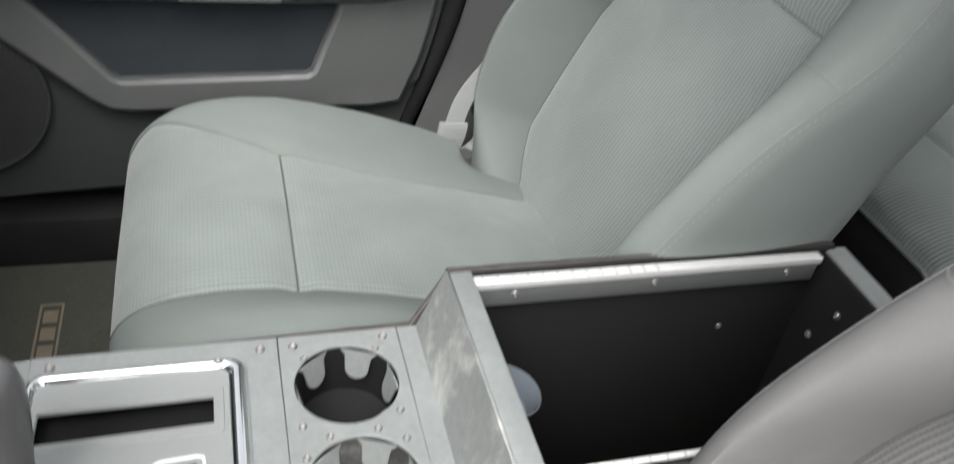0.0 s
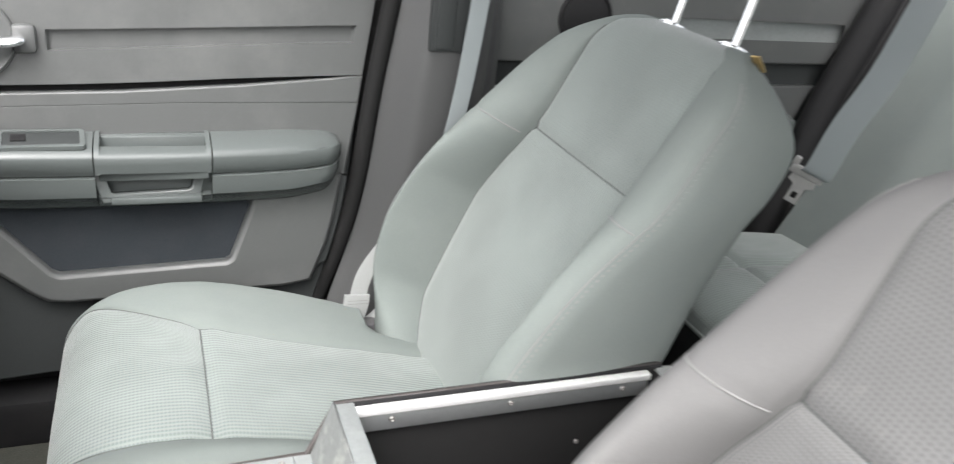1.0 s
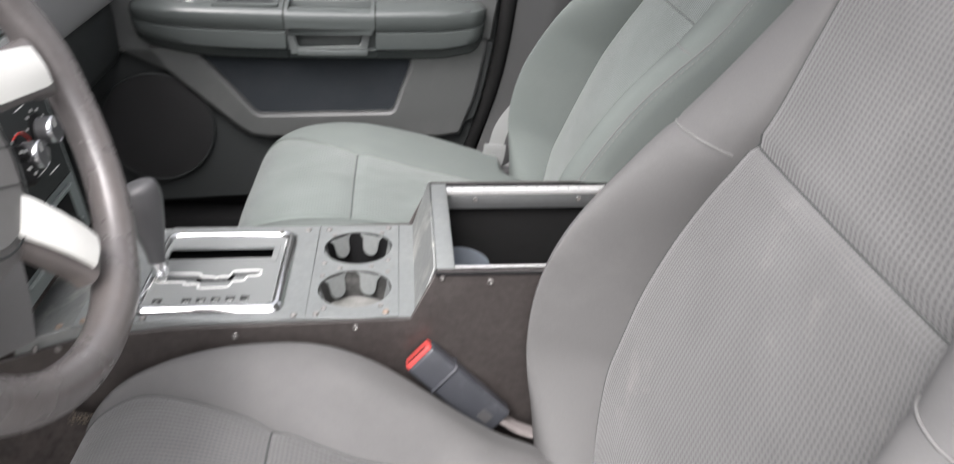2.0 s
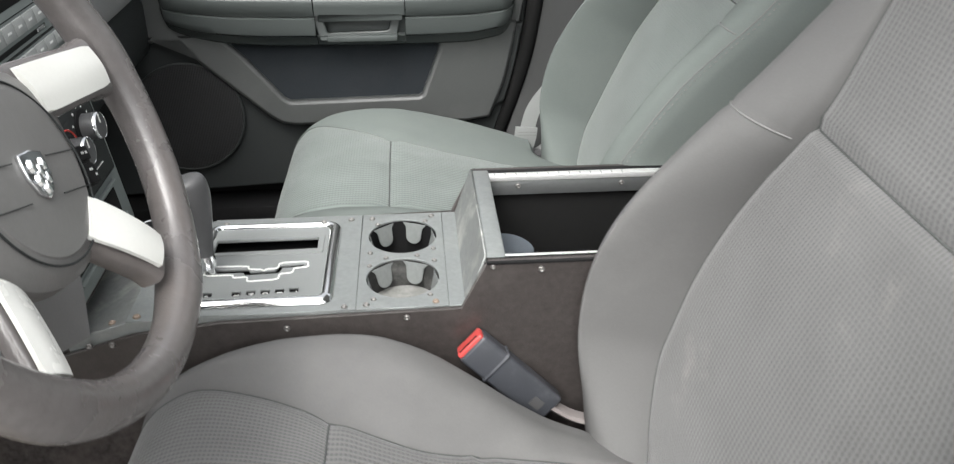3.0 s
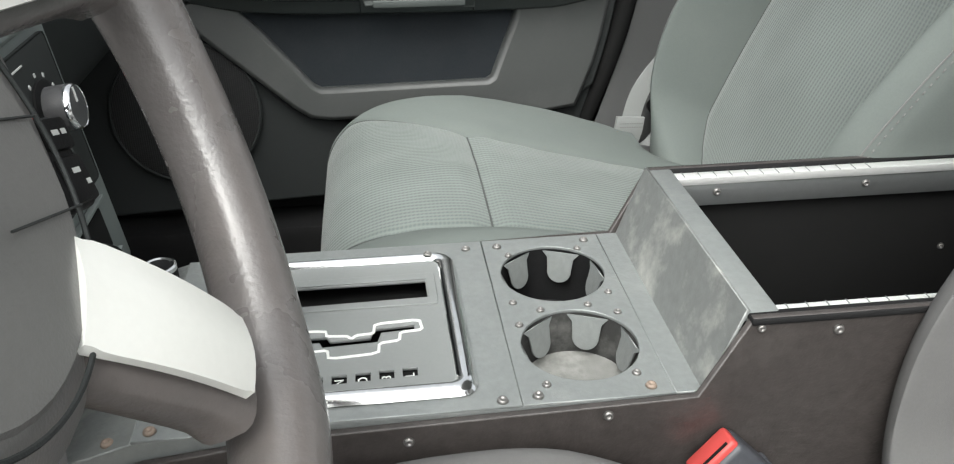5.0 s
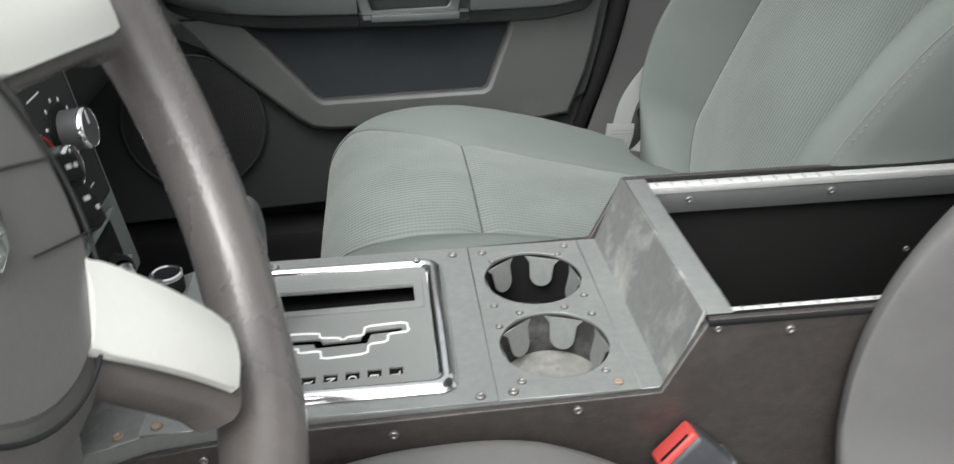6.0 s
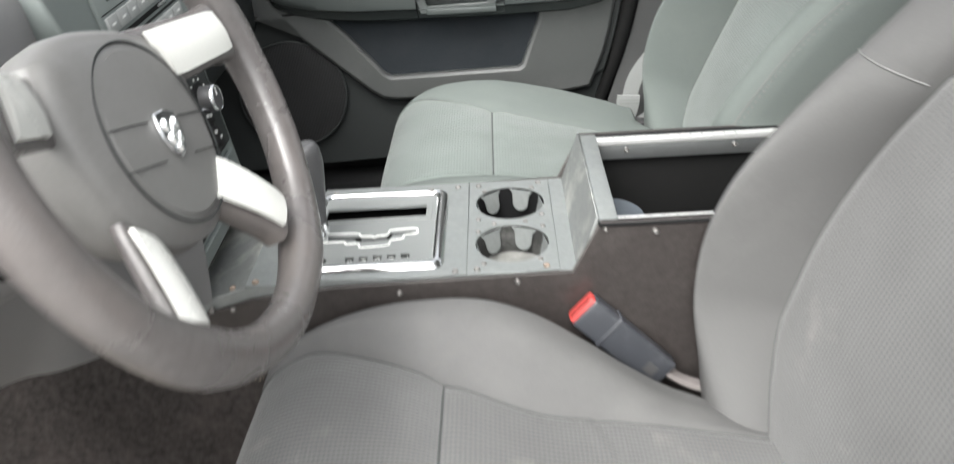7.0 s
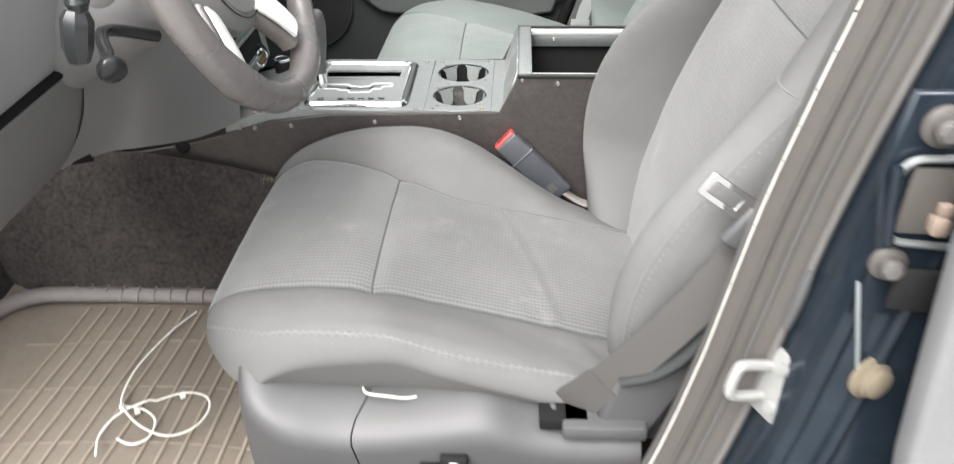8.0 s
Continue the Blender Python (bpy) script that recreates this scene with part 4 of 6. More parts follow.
part("stalk_collar", turned(lathe([(0.0, 0.011), (0.008, 0.0085), (0.0115, 0.0), (0.008, -0.0085), (0.0, -0.011)], 20), frame_to((-0.395, -0.613, 0.7145), (0, 1, 0), (-1, 0, 0))), "stalk", column, "dark collar")
part("lock_cover", turned(lathe([(0.0, 0.004), (0.015, 0.0035), (0.019, 0.001), (0.02, -0.006)], 28), frame_to((-0.449, -0.464, 0.68), (0.83, 0.5, 0.2), (0, -0.3, 0.95))), "dash_pad", column, "round grey cover")
kn = [Vector((-0.398, -0.612, 0.706)), Vector((-0.399, -0.614, 0.698)), Vector((-0.403, -0.618, 0.674)), Vector((-0.405, -0.619, 0.66))]
part("stalk_knob", tube(kn, lambda k: (0.0105, 0.0148, 0.0142, 0.01)[round(k * 3)], 8), "stalk", column, "glossy dark faceted stalk knob")
part("tilt_lever", tube(curve_pts([on_col(-0.06, -0.06, -0.1), (-0.445, -0.48, 0.643), (-0.425, -0.525, 0.632), (-0.414, -0.545, 0.626), (-0.408, -0.553, 0.623)], 20), lambda k: (0.007 + 0.0085 * smooth01((k - 0.5) / 0.3)) * math.sqrt(max(0.05, 1 - max(0.0, (k - 0.82) / 0.185) ** 2)), 14), "stalk", column, "black tilt lever")

# ---------- dashboard ----------
dash = thing("dashboard", "dark grey plastic dashboard with centre stack", "dashboard", at=(-0.75, 0, FLOOR))
DP = [(-0.70, 0.36), (-0.655, 0.372), (-0.60, 0.44), (-0.556, 0.53), (-0.548, 0.556)]


def dash_low(u, v):
    x, z = curve_pts(DP, 25)[round(u * 24)]
    y = -0.73 + 0.50 * v
    return (x + 0.10 * smooth01((0.35 - v) / 0.35) * (1 - u * 0.4), y, z + 0.03 * v * u)


patch("knee_panel", dash_low, steps(0, 1, 24), steps(0, 1, 24), "dash", dash, "dark knee panel")
DU = [(-0.565, 0.548), (-0.548, 0.565), (-0.53, 0.62), (-0.515, 0.70), (-0.515, 0.755), (-0.55, 0.80), (-0.68, 0.84), (-0.95, 0.86)]


def dash_up(u, v):
    pts = curve_pts(DU, 41)
    x, z = pts[round(u * 40)]
    y = -0.73 + 1.43 * v
    x += 0.10 * smooth01((0.12 - v) / 0.12) * (1 - u)
    return (x, y, z + 0.012 * (1 - u) * smooth01(v / 0.3))


patch("upper_pad", dash_up, steps(0, 1, 40), steps(0, 1, 40), "dash_pad", dash, "soft grey dash pad")
# dark colour here carries the shade under the dash
part("lower_shelf", box((-0.95, 0.10, 0.44), (-0.56, 0.70, 0.57), 0.03, 3), "door_dark", dash, "glove box front, darkened for underside shade")
part("panel_gap", tube([(-0.5465 + 0.09 * smooth01((0.35 - v) / 0.35) * 0.6, -0.73 + 0.5 * v, 0.5655 + 0.006 * v) for v in steps(0, 0.85, 24)], 0.0065, 8), "void", dash)
part("panel_lip", tube([(-0.5485 + 0.09 * smooth01((0.35 - v) / 0.35) * 0.6, -0.73 + 0.5 * v, 0.556 + 0.006 * v) for v in steps(0, 0.85, 24)], 0.0045, 8), "dash", dash)
# trim that closes the gap between column and console
lowc = [(-0.445, -0.118, 0.372), (-0.50, -0.17, 0.366), (-0.553, -0.25, 0.388), (-0.60, -0.262, 0.386), (-0.66, -0.29, 0.372)]
topc = [(-0.475, -0.118, 0.64), (-0.48, -0.19, 0.635), (-0.49, -0.26, 0.615), (-0.52, -0.31, 0.59), (-0.55, -0.36, 0.57)]


def side_trim(u, v):
    a, b = curve_pts(lowc, 25)[round(u * 24)], curve_pts(topc, 25)[round(u * 24)]
    return tuple(a[i] + (b[i] - a[i]) * v + (0.02 * math.sin(v * math.pi) if i == 0 else 0) for i in range(3))


patch("side_trim", side_trim, steps(0, 1, 24), steps(0, 1, 16), "dash", dash, "dark plastic side trim", flip=True)
part("trim_clip", tube([(-0.655, -0.28, 0.382), (-0.62, -0.27, 0.384)], 0.009, 10), "black", dash)


def on_stack(y, h, c=0.0):
    """h: height up the stack's face from its foot, c: out of the face."""
    return Vector((-0.452 - 0.13 * h + c, y, 0.395 + h + 0.13 * c))


SA = frame_to(on_stack(0, 0), (0, 1, 0), (-0.13, 0, 1))
stack = part("stack_body", turned(box((-0.118, 0.0, -0.06), (0.118, 0.36, 0.0), 0.006, 3), SA), "stack", dash, "dark centre stack")
part("climate_panel", turned(box((-0.1, 0.085, 0.0005), (0.1, 0.205, 0.005), 0.004), SA), "door_dark", dash, "dark climate panel")
slab("stack_bezel", [[(-0.1185, 0.215), (0.1185, 0.215), (0.15, 0.30), (0.165, 0.378), (-0.192, 0.378), (-0.168, 0.305), (-0.14, 0.25)]], 0.03, "stack", on_stack(0, 0, -0.012), (0, 1, 0), (-0.13, 0, 1), dash, "grey flared upper bezel", 0.004)
part("radio", turned(box((-0.108, 0.252, 0.002), (0.1, 0.355, 0.0075), 0.004), SA), "stack", dash, "grey radio face")
part("radio_screen", turned(box((-0.08, 0.319, 0.007), (0.045, 0.343, 0.0085), 0.001), SA), "void", dash, "dark radio display")
for h in (0.3095, 0.276, 0.2745):
    part("radio_joint", turned(box((-0.104, h, 0.007), (0.096, h + 0.001, 0.0079)), SA), "void", dash)
part("disc_slot", turned(box((-0.078, 0.2805, 0.007), (0.055, 0.2855, 0.008)), SA), "void", dash)
part("slot_flap", turned(box((0.03, 0.281, 0.0078), (0.052, 0.285, 0.0092), 0.0008), SA), "chrome_worn", dash, "bright disc flap")
for h0, h1 in ((0.2895, 0.3065), (0.257, 0.2715)):
    for i in range(7):
        y = -0.1 + i * 0.0275
        part("radio_button", turned(box((y, h0, 0.006), (y + 0.0255, h1, 0.0095), 0.001), SA), "radio_grey", dash, "grey button")
        part("button_mark", turned(box((y + 0.008, (h0 + h1) / 2 - 0.0012, 0.0092), (y + 0.017, (h0 + h1) / 2 + 0.0012, 0.0098)), SA), "white_mark", dash)
part("storage_slot", turned(box((-0.085, 0.03, -0.02), (0.085, 0.065, 0.0012), 0.002), SA), "void", dash)
for h in (0.022, 0.07):
    part("slot_bar", turned(box((-0.09, h, 0.0), (0.09, h + 0.004, 0.006), 0.0015), SA), "stack", dash)


def knob_at(y, h, r):
    m = SA @ Matrix.Translation((y, h, 0.005))
    k = part("knob_base", turned(lathe([(r * 1.35, 0), (r * 1.35, 0.002), (r * 1.2, 0.003), (0, 0.003)], 32), m), "black", dash)
    part("climate_knob", turned(lathe([(r, 0.002), (r, 0.018), (r * 0.96, 0.0215), (r * 0.8, 0.022), (0, 0.021)], 32), m), "knob", dash, "black knob with chrome ring")
    part("knob_ring", turned(lathe([(r * 1.01, 0.0175), (r * 1.0, 0.0205), (r * 0.93, 0.0222), (r * 0.9, 0.0217)], 32, False), m), "chrome", dash, "chrome ring")
    part("knob_mark", turned(box((-0.0009, r * 0.2, 0.0215), (0.0009, r * 0.85, 0.0226)), m), "white_mark", dash)
    for i in range(9):
        t = radians(-40 + i * 32.5)
        part("dial_mark", turned(box((r * 1.5, -0.0012, 0.0), (r * 1.68, 0.0012, 0.0006)), m @ pose(0, 0, 0, 0, 0, math.degrees(t))), "white_mark", dash)


knob_at(0.055, 0.158, 0.0165)
part("red_arc", turned(tube([(0.026 * math.cos(t), 0.026 * math.sin(t), 0.0) for t in steps(0.3, 2.0, 14)], 0.0012, 6), SA @ Matrix.Translation((0.003, 0.148, 0.0055))), "red_mark", dash, "red warm-air mark")
knob_at(0.003, 0.148, 0.0165)
knob_at(-0.055, 0.158, 0.0165)
for y, h in ((0.03, 0.115), (0.06, 0.105), (0.03, 0.195), (-0.03, 0.105)):
    part("panel_mark", turned(box((y - 0.012, h, 0.005), (y + 0.012, h + 0.0012, 0.0056)), SA), "white_mark", dash)
SF = SA @ Matrix.Translation((0.052, 0.02, 0.002)) @ pose(0, 0, 0, 8, -22, 0)
part("power_socket", turned(lathe([(0.0, -0.018), (0.0115, -0.018), (0.012, 0.004), (0.0145, 0.006), (0.0175, 0.004), (0.018, -0.012)][::-1], 28, False), SF), "chrome_worn", dash, "metal power socket ring")
part("socket_bore", turned(lathe([(0.0, -0.012), (0.0105, -0.012), (0.0113, 0.003)], 24, False), SF), "brass", dash, "brass-coloured socket bore")
part("socket_seat", turned(lathe([(0.0185, -0.012), (0.0195, 0.001), (0.0235, -0.001), (0.0245, -0.012)], 28, False), SF), "black", dash)
part("power_cap", turned(lathe([(0.0135, 0.0), (0.0145, 0.006), (0.0145, 0.02), (0.012, 0.024), (0, 0.024)], 24), pose(-0.424, 0.085, CZ - 0.012)), "black", dash, "black socket plug")
part("plug_ring", turned(lathe([(0.0146, 0.022), (0.0146, 0.0255), (0.0125, 0.0262), (0.0105, 0.0255), (0.0105, 0.02)], 24, False), pose(-0.424, 0.085, CZ - 0.012)), "chrome_worn", dash, "bright plug ring")

# ---------- passenger door ----------
DA, DB = Vector((1, 0.09, 0)), Vector((0, 0.10, 1))
DO = Vector((0, 0.712, 0.334))


def on_door(x, z, out=0.0):
    """A place on the door's face; out: metres into the cabin."""
    return Vector((x, DO.y + 0.09 * x + 0.10 * (z - 0.334) - out, z))


def door_plate(name, loops, thick, mat, out, parent, label="", bevel=0.004):
    sh = [[(x, (z - 0.334)) for x, z in loop] for loop in loops]
    return slab(name, sh, thick, mat, DO + Vector((0, -out + thick / 2, 0)), DA, DB, parent, label, bevel)


def edge_x(z):
    """The door's rear edge, which sweeps forward towards the sill."""
    return spline([(0.1, 0.02), (0.232, 0.08), (0.412, 0.138), (0.644, 0.171), (0.775, 0.192), (0.9, 0.21)], z)


door = thing("door", "grey plastic front passenger door panel with armrest", "car door", at=(-0.3, 0.74, 0.165))
rear_edge = [(edge_x(z), z) for z in steps(0.17, 0.62, 12)]
pocket_outline = [(-0.438, 0.468), (-0.40, 0.43), (-0.332, 0.345), (-0.318, 0.337), (-0.062, 0.333), (-0.05, 0.34), (-0.016, 0.425), (-0.004, 0.468)]
door_plate("backing", [[(-0.80, 0.165)] + rear_edge + [(-0.80, 0.62)]], 0.03, "door_dark", -0.012, door, "dark lower door panel", 0.003)
band = [(-0.60, 0.475), (-0.56, 0.475), (-0.53, 0.505), (-0.47, 0.43), (-0.355, 0.322), (-0.334, 0.307), (-0.307, 0.302), (0.03, 0.289), (0.075, 0.294)] + [(edge_x(z) - 0.022, z) for z in steps(0.36, 0.475, 3)]
door_plate("panel_band", [band, pocket_outline[::-1]], 0.03, "door", 0.014, door, "grey plastic band round the pocket", 0.007)
door_plate("pocket_cloth", [[(-0.45, 0.475), (-0.335, 0.33), (-0.045, 0.325), (0.01, 0.475)]], 0.012, "pocket", -0.006, door, "dark blue-grey pocket lining", 0.001)
door_plate("lower_corner", [[(0.06, 0.29), (0.09, 0.31)] + [(edge_x(z) - 0.004, z) for z in steps(0.32, 0.47, 4)] + [(edge_x(z) - 0.028, z) for z in steps(0.47, 0.36, 3)]], 0.02, "door_dark", 0.002, door, "", 0.004)
# speaker grille
sp = (-0.512, 0.322)
grille = part("speaker_grille", turned(lathe([(0.0, 0.003), (0.06, 0.0026), (0.1, 0.001), (0.104, -0.002)], 56), frame_to(on_door(*sp, 0.004), DA, DB)), "grille", door, "black perforated speaker grille")
part("grille_ring", turned(lathe([(0.103, -0.004), (0.1035, 0.0005), (0.105, 0.0012), (0.107, 0.0), (0.1075, -0.004)], 56, False), frame_to(on_door(*sp, 0.004), DA, DB)), "door_dark", door)
# upper half: groove, step and shelf
G_X0, G_X1 = -0.302, 0.150


U_ROWS = [[(-0.75, z0), (-0.368, z1), (-0.208, z2), (-0.028, z3), (0.16, z4)] for z0, z1, z2, z3, z4 in
          ((0.640, 0.637, 0.638, 0.643, 0.646), (0.643, 0.640, 0.641, 0.646, 0.649), (0.674, 0.684, 0.688, 0.694, 0.6985), (0.677, 0.687, 0.691, 0.697, 0.7015), (0.70, 0.713, 0.717, 0.722, 0.727), (0.703, 0.716, 0.720, 0.725, 0.730), (0.86, 0.86, 0.86, 0.86, 0.86))]


def upper_sheet(i, k):
    """Row i of the panel (fractions run between the ruled rows), k along it."""
    lo, fr = min(int(i), len(U_ROWS) - 2), i - min(int(i), len(U_ROWS) - 2)
    z = 0.7
    for _ in range(3):
        x = -0.75 + (edge_x(z) - 0.003 + 0.75) * k
        z = spline(U_ROWS[lo], x) * (1 - fr) + spline(U_ROWS[lo + 1], x) * fr
    xe = x + (edge_x(0.7) - edge_x(z)) * smooth01((x + 0.1) / 0.2)
    inside = (2.5 < i < 4.5) * min(1.0, max(0.0, min(xe - G_X0, G_X1 - xe) / 0.003 + 0.5))
    out = 0.004 - 0.011 * inside
    if i <= 0.0:
        out = -0.012
    return on_door(x, z, out)


ks = sorted(set(steps(0, 1, 230) + [(v + 0.75) / 0.93 for v in (G_X0 - 0.002, G_X0 + 0.002)]))
patch("upper_panel", upper_sheet, [0, 0.4, 0.8, 1, 1.3, 1.6, 2, 2.45, 2.55, 3, 3.5, 4, 4.45, 4.55, 5] + steps(5.1, 6, 10), ks, "door", door, "grey upper door panel with a long groove")
door_plate("shelf_strip", [[(-0.75, 0.606), (-0.37, 0.6095), (-0.12, 0.6095), (0.162, 0.604), (0.168, 0.645), (0.132, 0.642), (-0.028, 0.632), (-0.208, 0.6255), (-0.369, 0.6255), (-0.75, 0.626)]], 0.02, "door", 0.008, door, "", 0.003)
door_plate("mid_panel", [[(-0.75, 0.48), (0.139, 0.48), (0.1615, 0.602), (-0.12, 0.6075), (-0.37, 0.6075), (-0.75, 0.604)]], 0.02, "door", 0.0075, door, "", 0.003)
# black plate behind the step; the overhang's shadow is put into its colour
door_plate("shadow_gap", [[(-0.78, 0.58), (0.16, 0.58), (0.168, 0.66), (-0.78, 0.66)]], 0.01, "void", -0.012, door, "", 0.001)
part("sill_cap", box((-0.75, 0.73, 0.855), (0.2, 0.84, 0.875), 0.008), "door", door)
# inner handle
hc = on_door(-0.398, 0.705, 0.0095)
part("handle_cup", turned(lathe([(0.0, -0.004), (0.03, -0.0035), (0.046, 0.001), (0.051, 0.005), (0.054, 0.0062), (0.057, 0.004), (0.0585, -0.007)], 48, False), frame_to(hc, DA, DB)), "door", door, "round handle cup")
part("inner_handle", tube(curve_pts([hc + Vector((-0.05, -0.008, -0.004)), hc + Vector((0.0, -0.02, -0.003)), hc + Vector((0.05, -0.02, 0.0)), hc + Vector((0.066, -0.012, 0.002))], 16), lambda k: 0.012 + 0.003 * math.sin(k * math.pi), 14, flat=0.55), "chrome", door, "chrome inner handle")
part("handle_housing", turned(box((0.052, -0.02, -0.01), (0.083, 0.02, 0.012), 0.006), frame_to(hc, DA, DB)), "door", door)

# armrest in three lengths
ARM_U = [(0.075, 0.561), (0.052, 0.560), (0.026, 0.5565), (0.009, 0.5505), (0.0015, 0.5445), (0.0, 0.540), (0.0015, 0.530), (0.005, 0.519), (0.011, 0.5112), (0.075, 0.5105)]
ARM_L = [(0.075, 0.5092), (0.012, 0.5092), (0.008, 0.5072), (0.009, 0.49), (0.013, 0.476), (0.02, 0.471), (0.028, 0.468), (0.04, 0.452), (0.05, 0.445), (0.075, 0.442)]


def arm_len(section, x0, x1, end0, end1, n=36):
    secs = []
    for x in steps(x0, x1, n):
        k = 1.0
        for on, e, ln in ((end0, x - x0, 0.2), (end1, x1 - x, 0.035)):
            if on:
                k = min(k, math.sqrt(max(0.0, 1 - (1 - min(1, e / ln)) ** 2)) * 0.98 + 0.02)
        yb = on_door(x, 0.55).y - 0.075
        tail = smooth01((x - 0.03) / 0.1)
        row = []
        for d, z in section:
            yy = 0.075 - (0.075 - d) * (0.25 + 0.75 * k)
            zz = 0.53 + (z - 0.53) * (0.45 + 0.55 * k) + 0.018 * smooth01((0.0 - x) / 0.6)
            zz += tail * (0.012 if z < 0.50 else 0.006 if z < 0.55 else -0.006)
            row.append((x, yb + yy, zz))
        secs.append(row)
    return lofted(secs)


part("armrest", arm_len(ARM_U, -0.083, 0.131, False, True), "arm", door, "vinyl armrest pad")
part("armrest_base", arm_len(ARM_L, -0.084, 0.129, False, True), "arm", door)
part("switch_panel", arm_len(ARM_U, -0.53, -0.2515, True, False), "arm", door, "vinyl window switch panel")
part("armrest_base", arm_len(ARM_L, -0.53, -0.2505, True, False), "arm", door)
part("pull_bar", arm_len([(0.03, 0.5505), (0.012, 0.5495), (0.003, 0.5455), (0.0, 0.540), (0.001, 0.53), (0.004, 0.5165), (0.012, 0.514), (0.03, 0.514)], -0.2495, -0.085, False, False), "arm", door, "grey pull bar")
part("pull_lip", arm_len([(0.03, 0.475), (0.02, 0.472), (0.028, 0.466), (0.04, 0.452), (0.05, 0.445), (0.075, 0.442)], -0.249, -0.0855, False, False), "arm", door)
y0 = on_door(-0.165, 0.55).y - 0.075
slab("pull_frame", [[(-0.2495, 0.513), (-0.085, 0.513), (-0.098, 0.466), (-0.236, 0.466)], [(-0.2355, 0.5115), (-0.099, 0.5115), (-0.1065, 0.479), (-0.112, 0.4755), (-0.222, 0.4755), (-0.227, 0.479)][::-1]], 0.02, "arm", (0, y0 + 0.036 + 0.09 * 0.165 - 0.18 * 0.49, 0.011), (1, 0.09, 0), (0, 0.18, 1), door, "grey lower pull frame", 0.0025)
part("recess_back", box((-0.2515, y0 + 0.042, 0.456), (-0.083, y0 + 0.07, 0.513), 0.002), "arm", door)
part("pull_cup", merged(box((-0.246, y0 + 0.052, 0.47), (-0.089, y0 + 0.074, 0.563), 0.003), box((-0.246, y0 + 0.012, 0.505), (-0.089, y0 + 0.055, 0.523), 0.003), box((-0.232, y0 + 0.012, 0.466), (-0.1, y0 + 0.055, 0.4775), 0.003)), "arm", door, "grey pull cup")
for xa, xb in ((-0.2495, -0.2425), (-0.092, -0.085)):
    part("cup_end", arm_len([(0.075, 0.5625), (0.052, 0.5615), (0.026, 0.5575), (0.009, 0.5515), (0.004, 0.5455), (0.004, 0.515), (0.075, 0.515)], xa, xb, False, False, 3), "arm", door)
part("switch_recess", turned(box((-0.05, -0.02, -0.004), (0.05, 0.02, 0.001), 0.001), frame_to((-0.318, y0 + 0.022, 0.5695), (1, 0.09, -0.02), (0, 1, 0.2))), "door_dark", door, "dark switch recess")
part("recess_frame", turned(ring_frame([(rounded(-0.062, -0.027, 0.058, 0.027, 0.008, 6), -0.003), (rounded(-0.061, -0.026, 0.057, 0.026, 0.007, 6), 0.0022), (rounded(-0.05, -0.0195, 0.05, 0.0195, 0.004, 6), 0.0028), (rounded(-0.0495, -0.019, 0.0495, 0.019, 0.004, 6), -0.002)]), frame_to((-0.318, y0 + 0.022, 0.5695), (1, 0.09, -0.02), (0, 1, 0.2))), "arm", door)
part("window_switch", turned(box((-0.04, -0.006, 0.0), (-0.02, 0.012, 0.003), 0.001), frame_to((-0.318, y0 + 0.022, 0.5695), (1, 0.09, -0.02), (0, 1, 0.2))), "black", door, "black window switch")
part("lock_switch", box((-0.43, y0 + 0.012, 0.566), (-0.41, y0 + 0.026, 0.5755), 0.002), "chrome", door, "chrome lock switch")

# ---------- passenger side pillar and rear door ----------
def pillar(u, v):
    z = 0.10 + 0.82 * u
    x0 = edge_x(z) + 0.032
    x1 = 0.40 - 0.06 * smooth01((0.45 - z) / 0.3)
    x = x0 + (x1 - x0) * v
    y = 0.735 - 0.016 * math.sin(math.pi * v) - 0.03 * smooth01(v / 0.3) + 0.02 * smooth01((v - 0.8) / 0.2) - 0.03 * smooth01((0.35 - z) / 0.25)
    return (x, y, z)


tagged(patch("pillar_trim", pillar, steps(0, 1, 40), steps(0, 1, 24), "pillar", label=""), "grey plastic centre pillar trim", "pillar trim", kind="structure")
tagged(part("pillar_core", box((0.17, 0.79, 0.1), (0.42, 0.84, 1.16)), "void"), "dark pillar core", "pillar", kind="structure")
seal = thing("door_seal", "black rubber seal along the door opening", "door seal", at=(0.1, 0.74, 0.165))
part("seal_tube", tube([(edge_x(z) + 0.016, 0.738, z) for z in steps(0.12, 0.9, 30)], 0.015, 12), "void", seal)
slotm = part("belt_slot", merged(box((0.262, 0.685, 0.705), (0.325, 0.70, 0.93), 0.003), box((0.272, 0.682, 0.71), (0.302, 0.69, 0.93), 0.002)), "door_dark")
tagged(slotm, "dark belt height adjuster slot on the pillar", "belt adjuster")


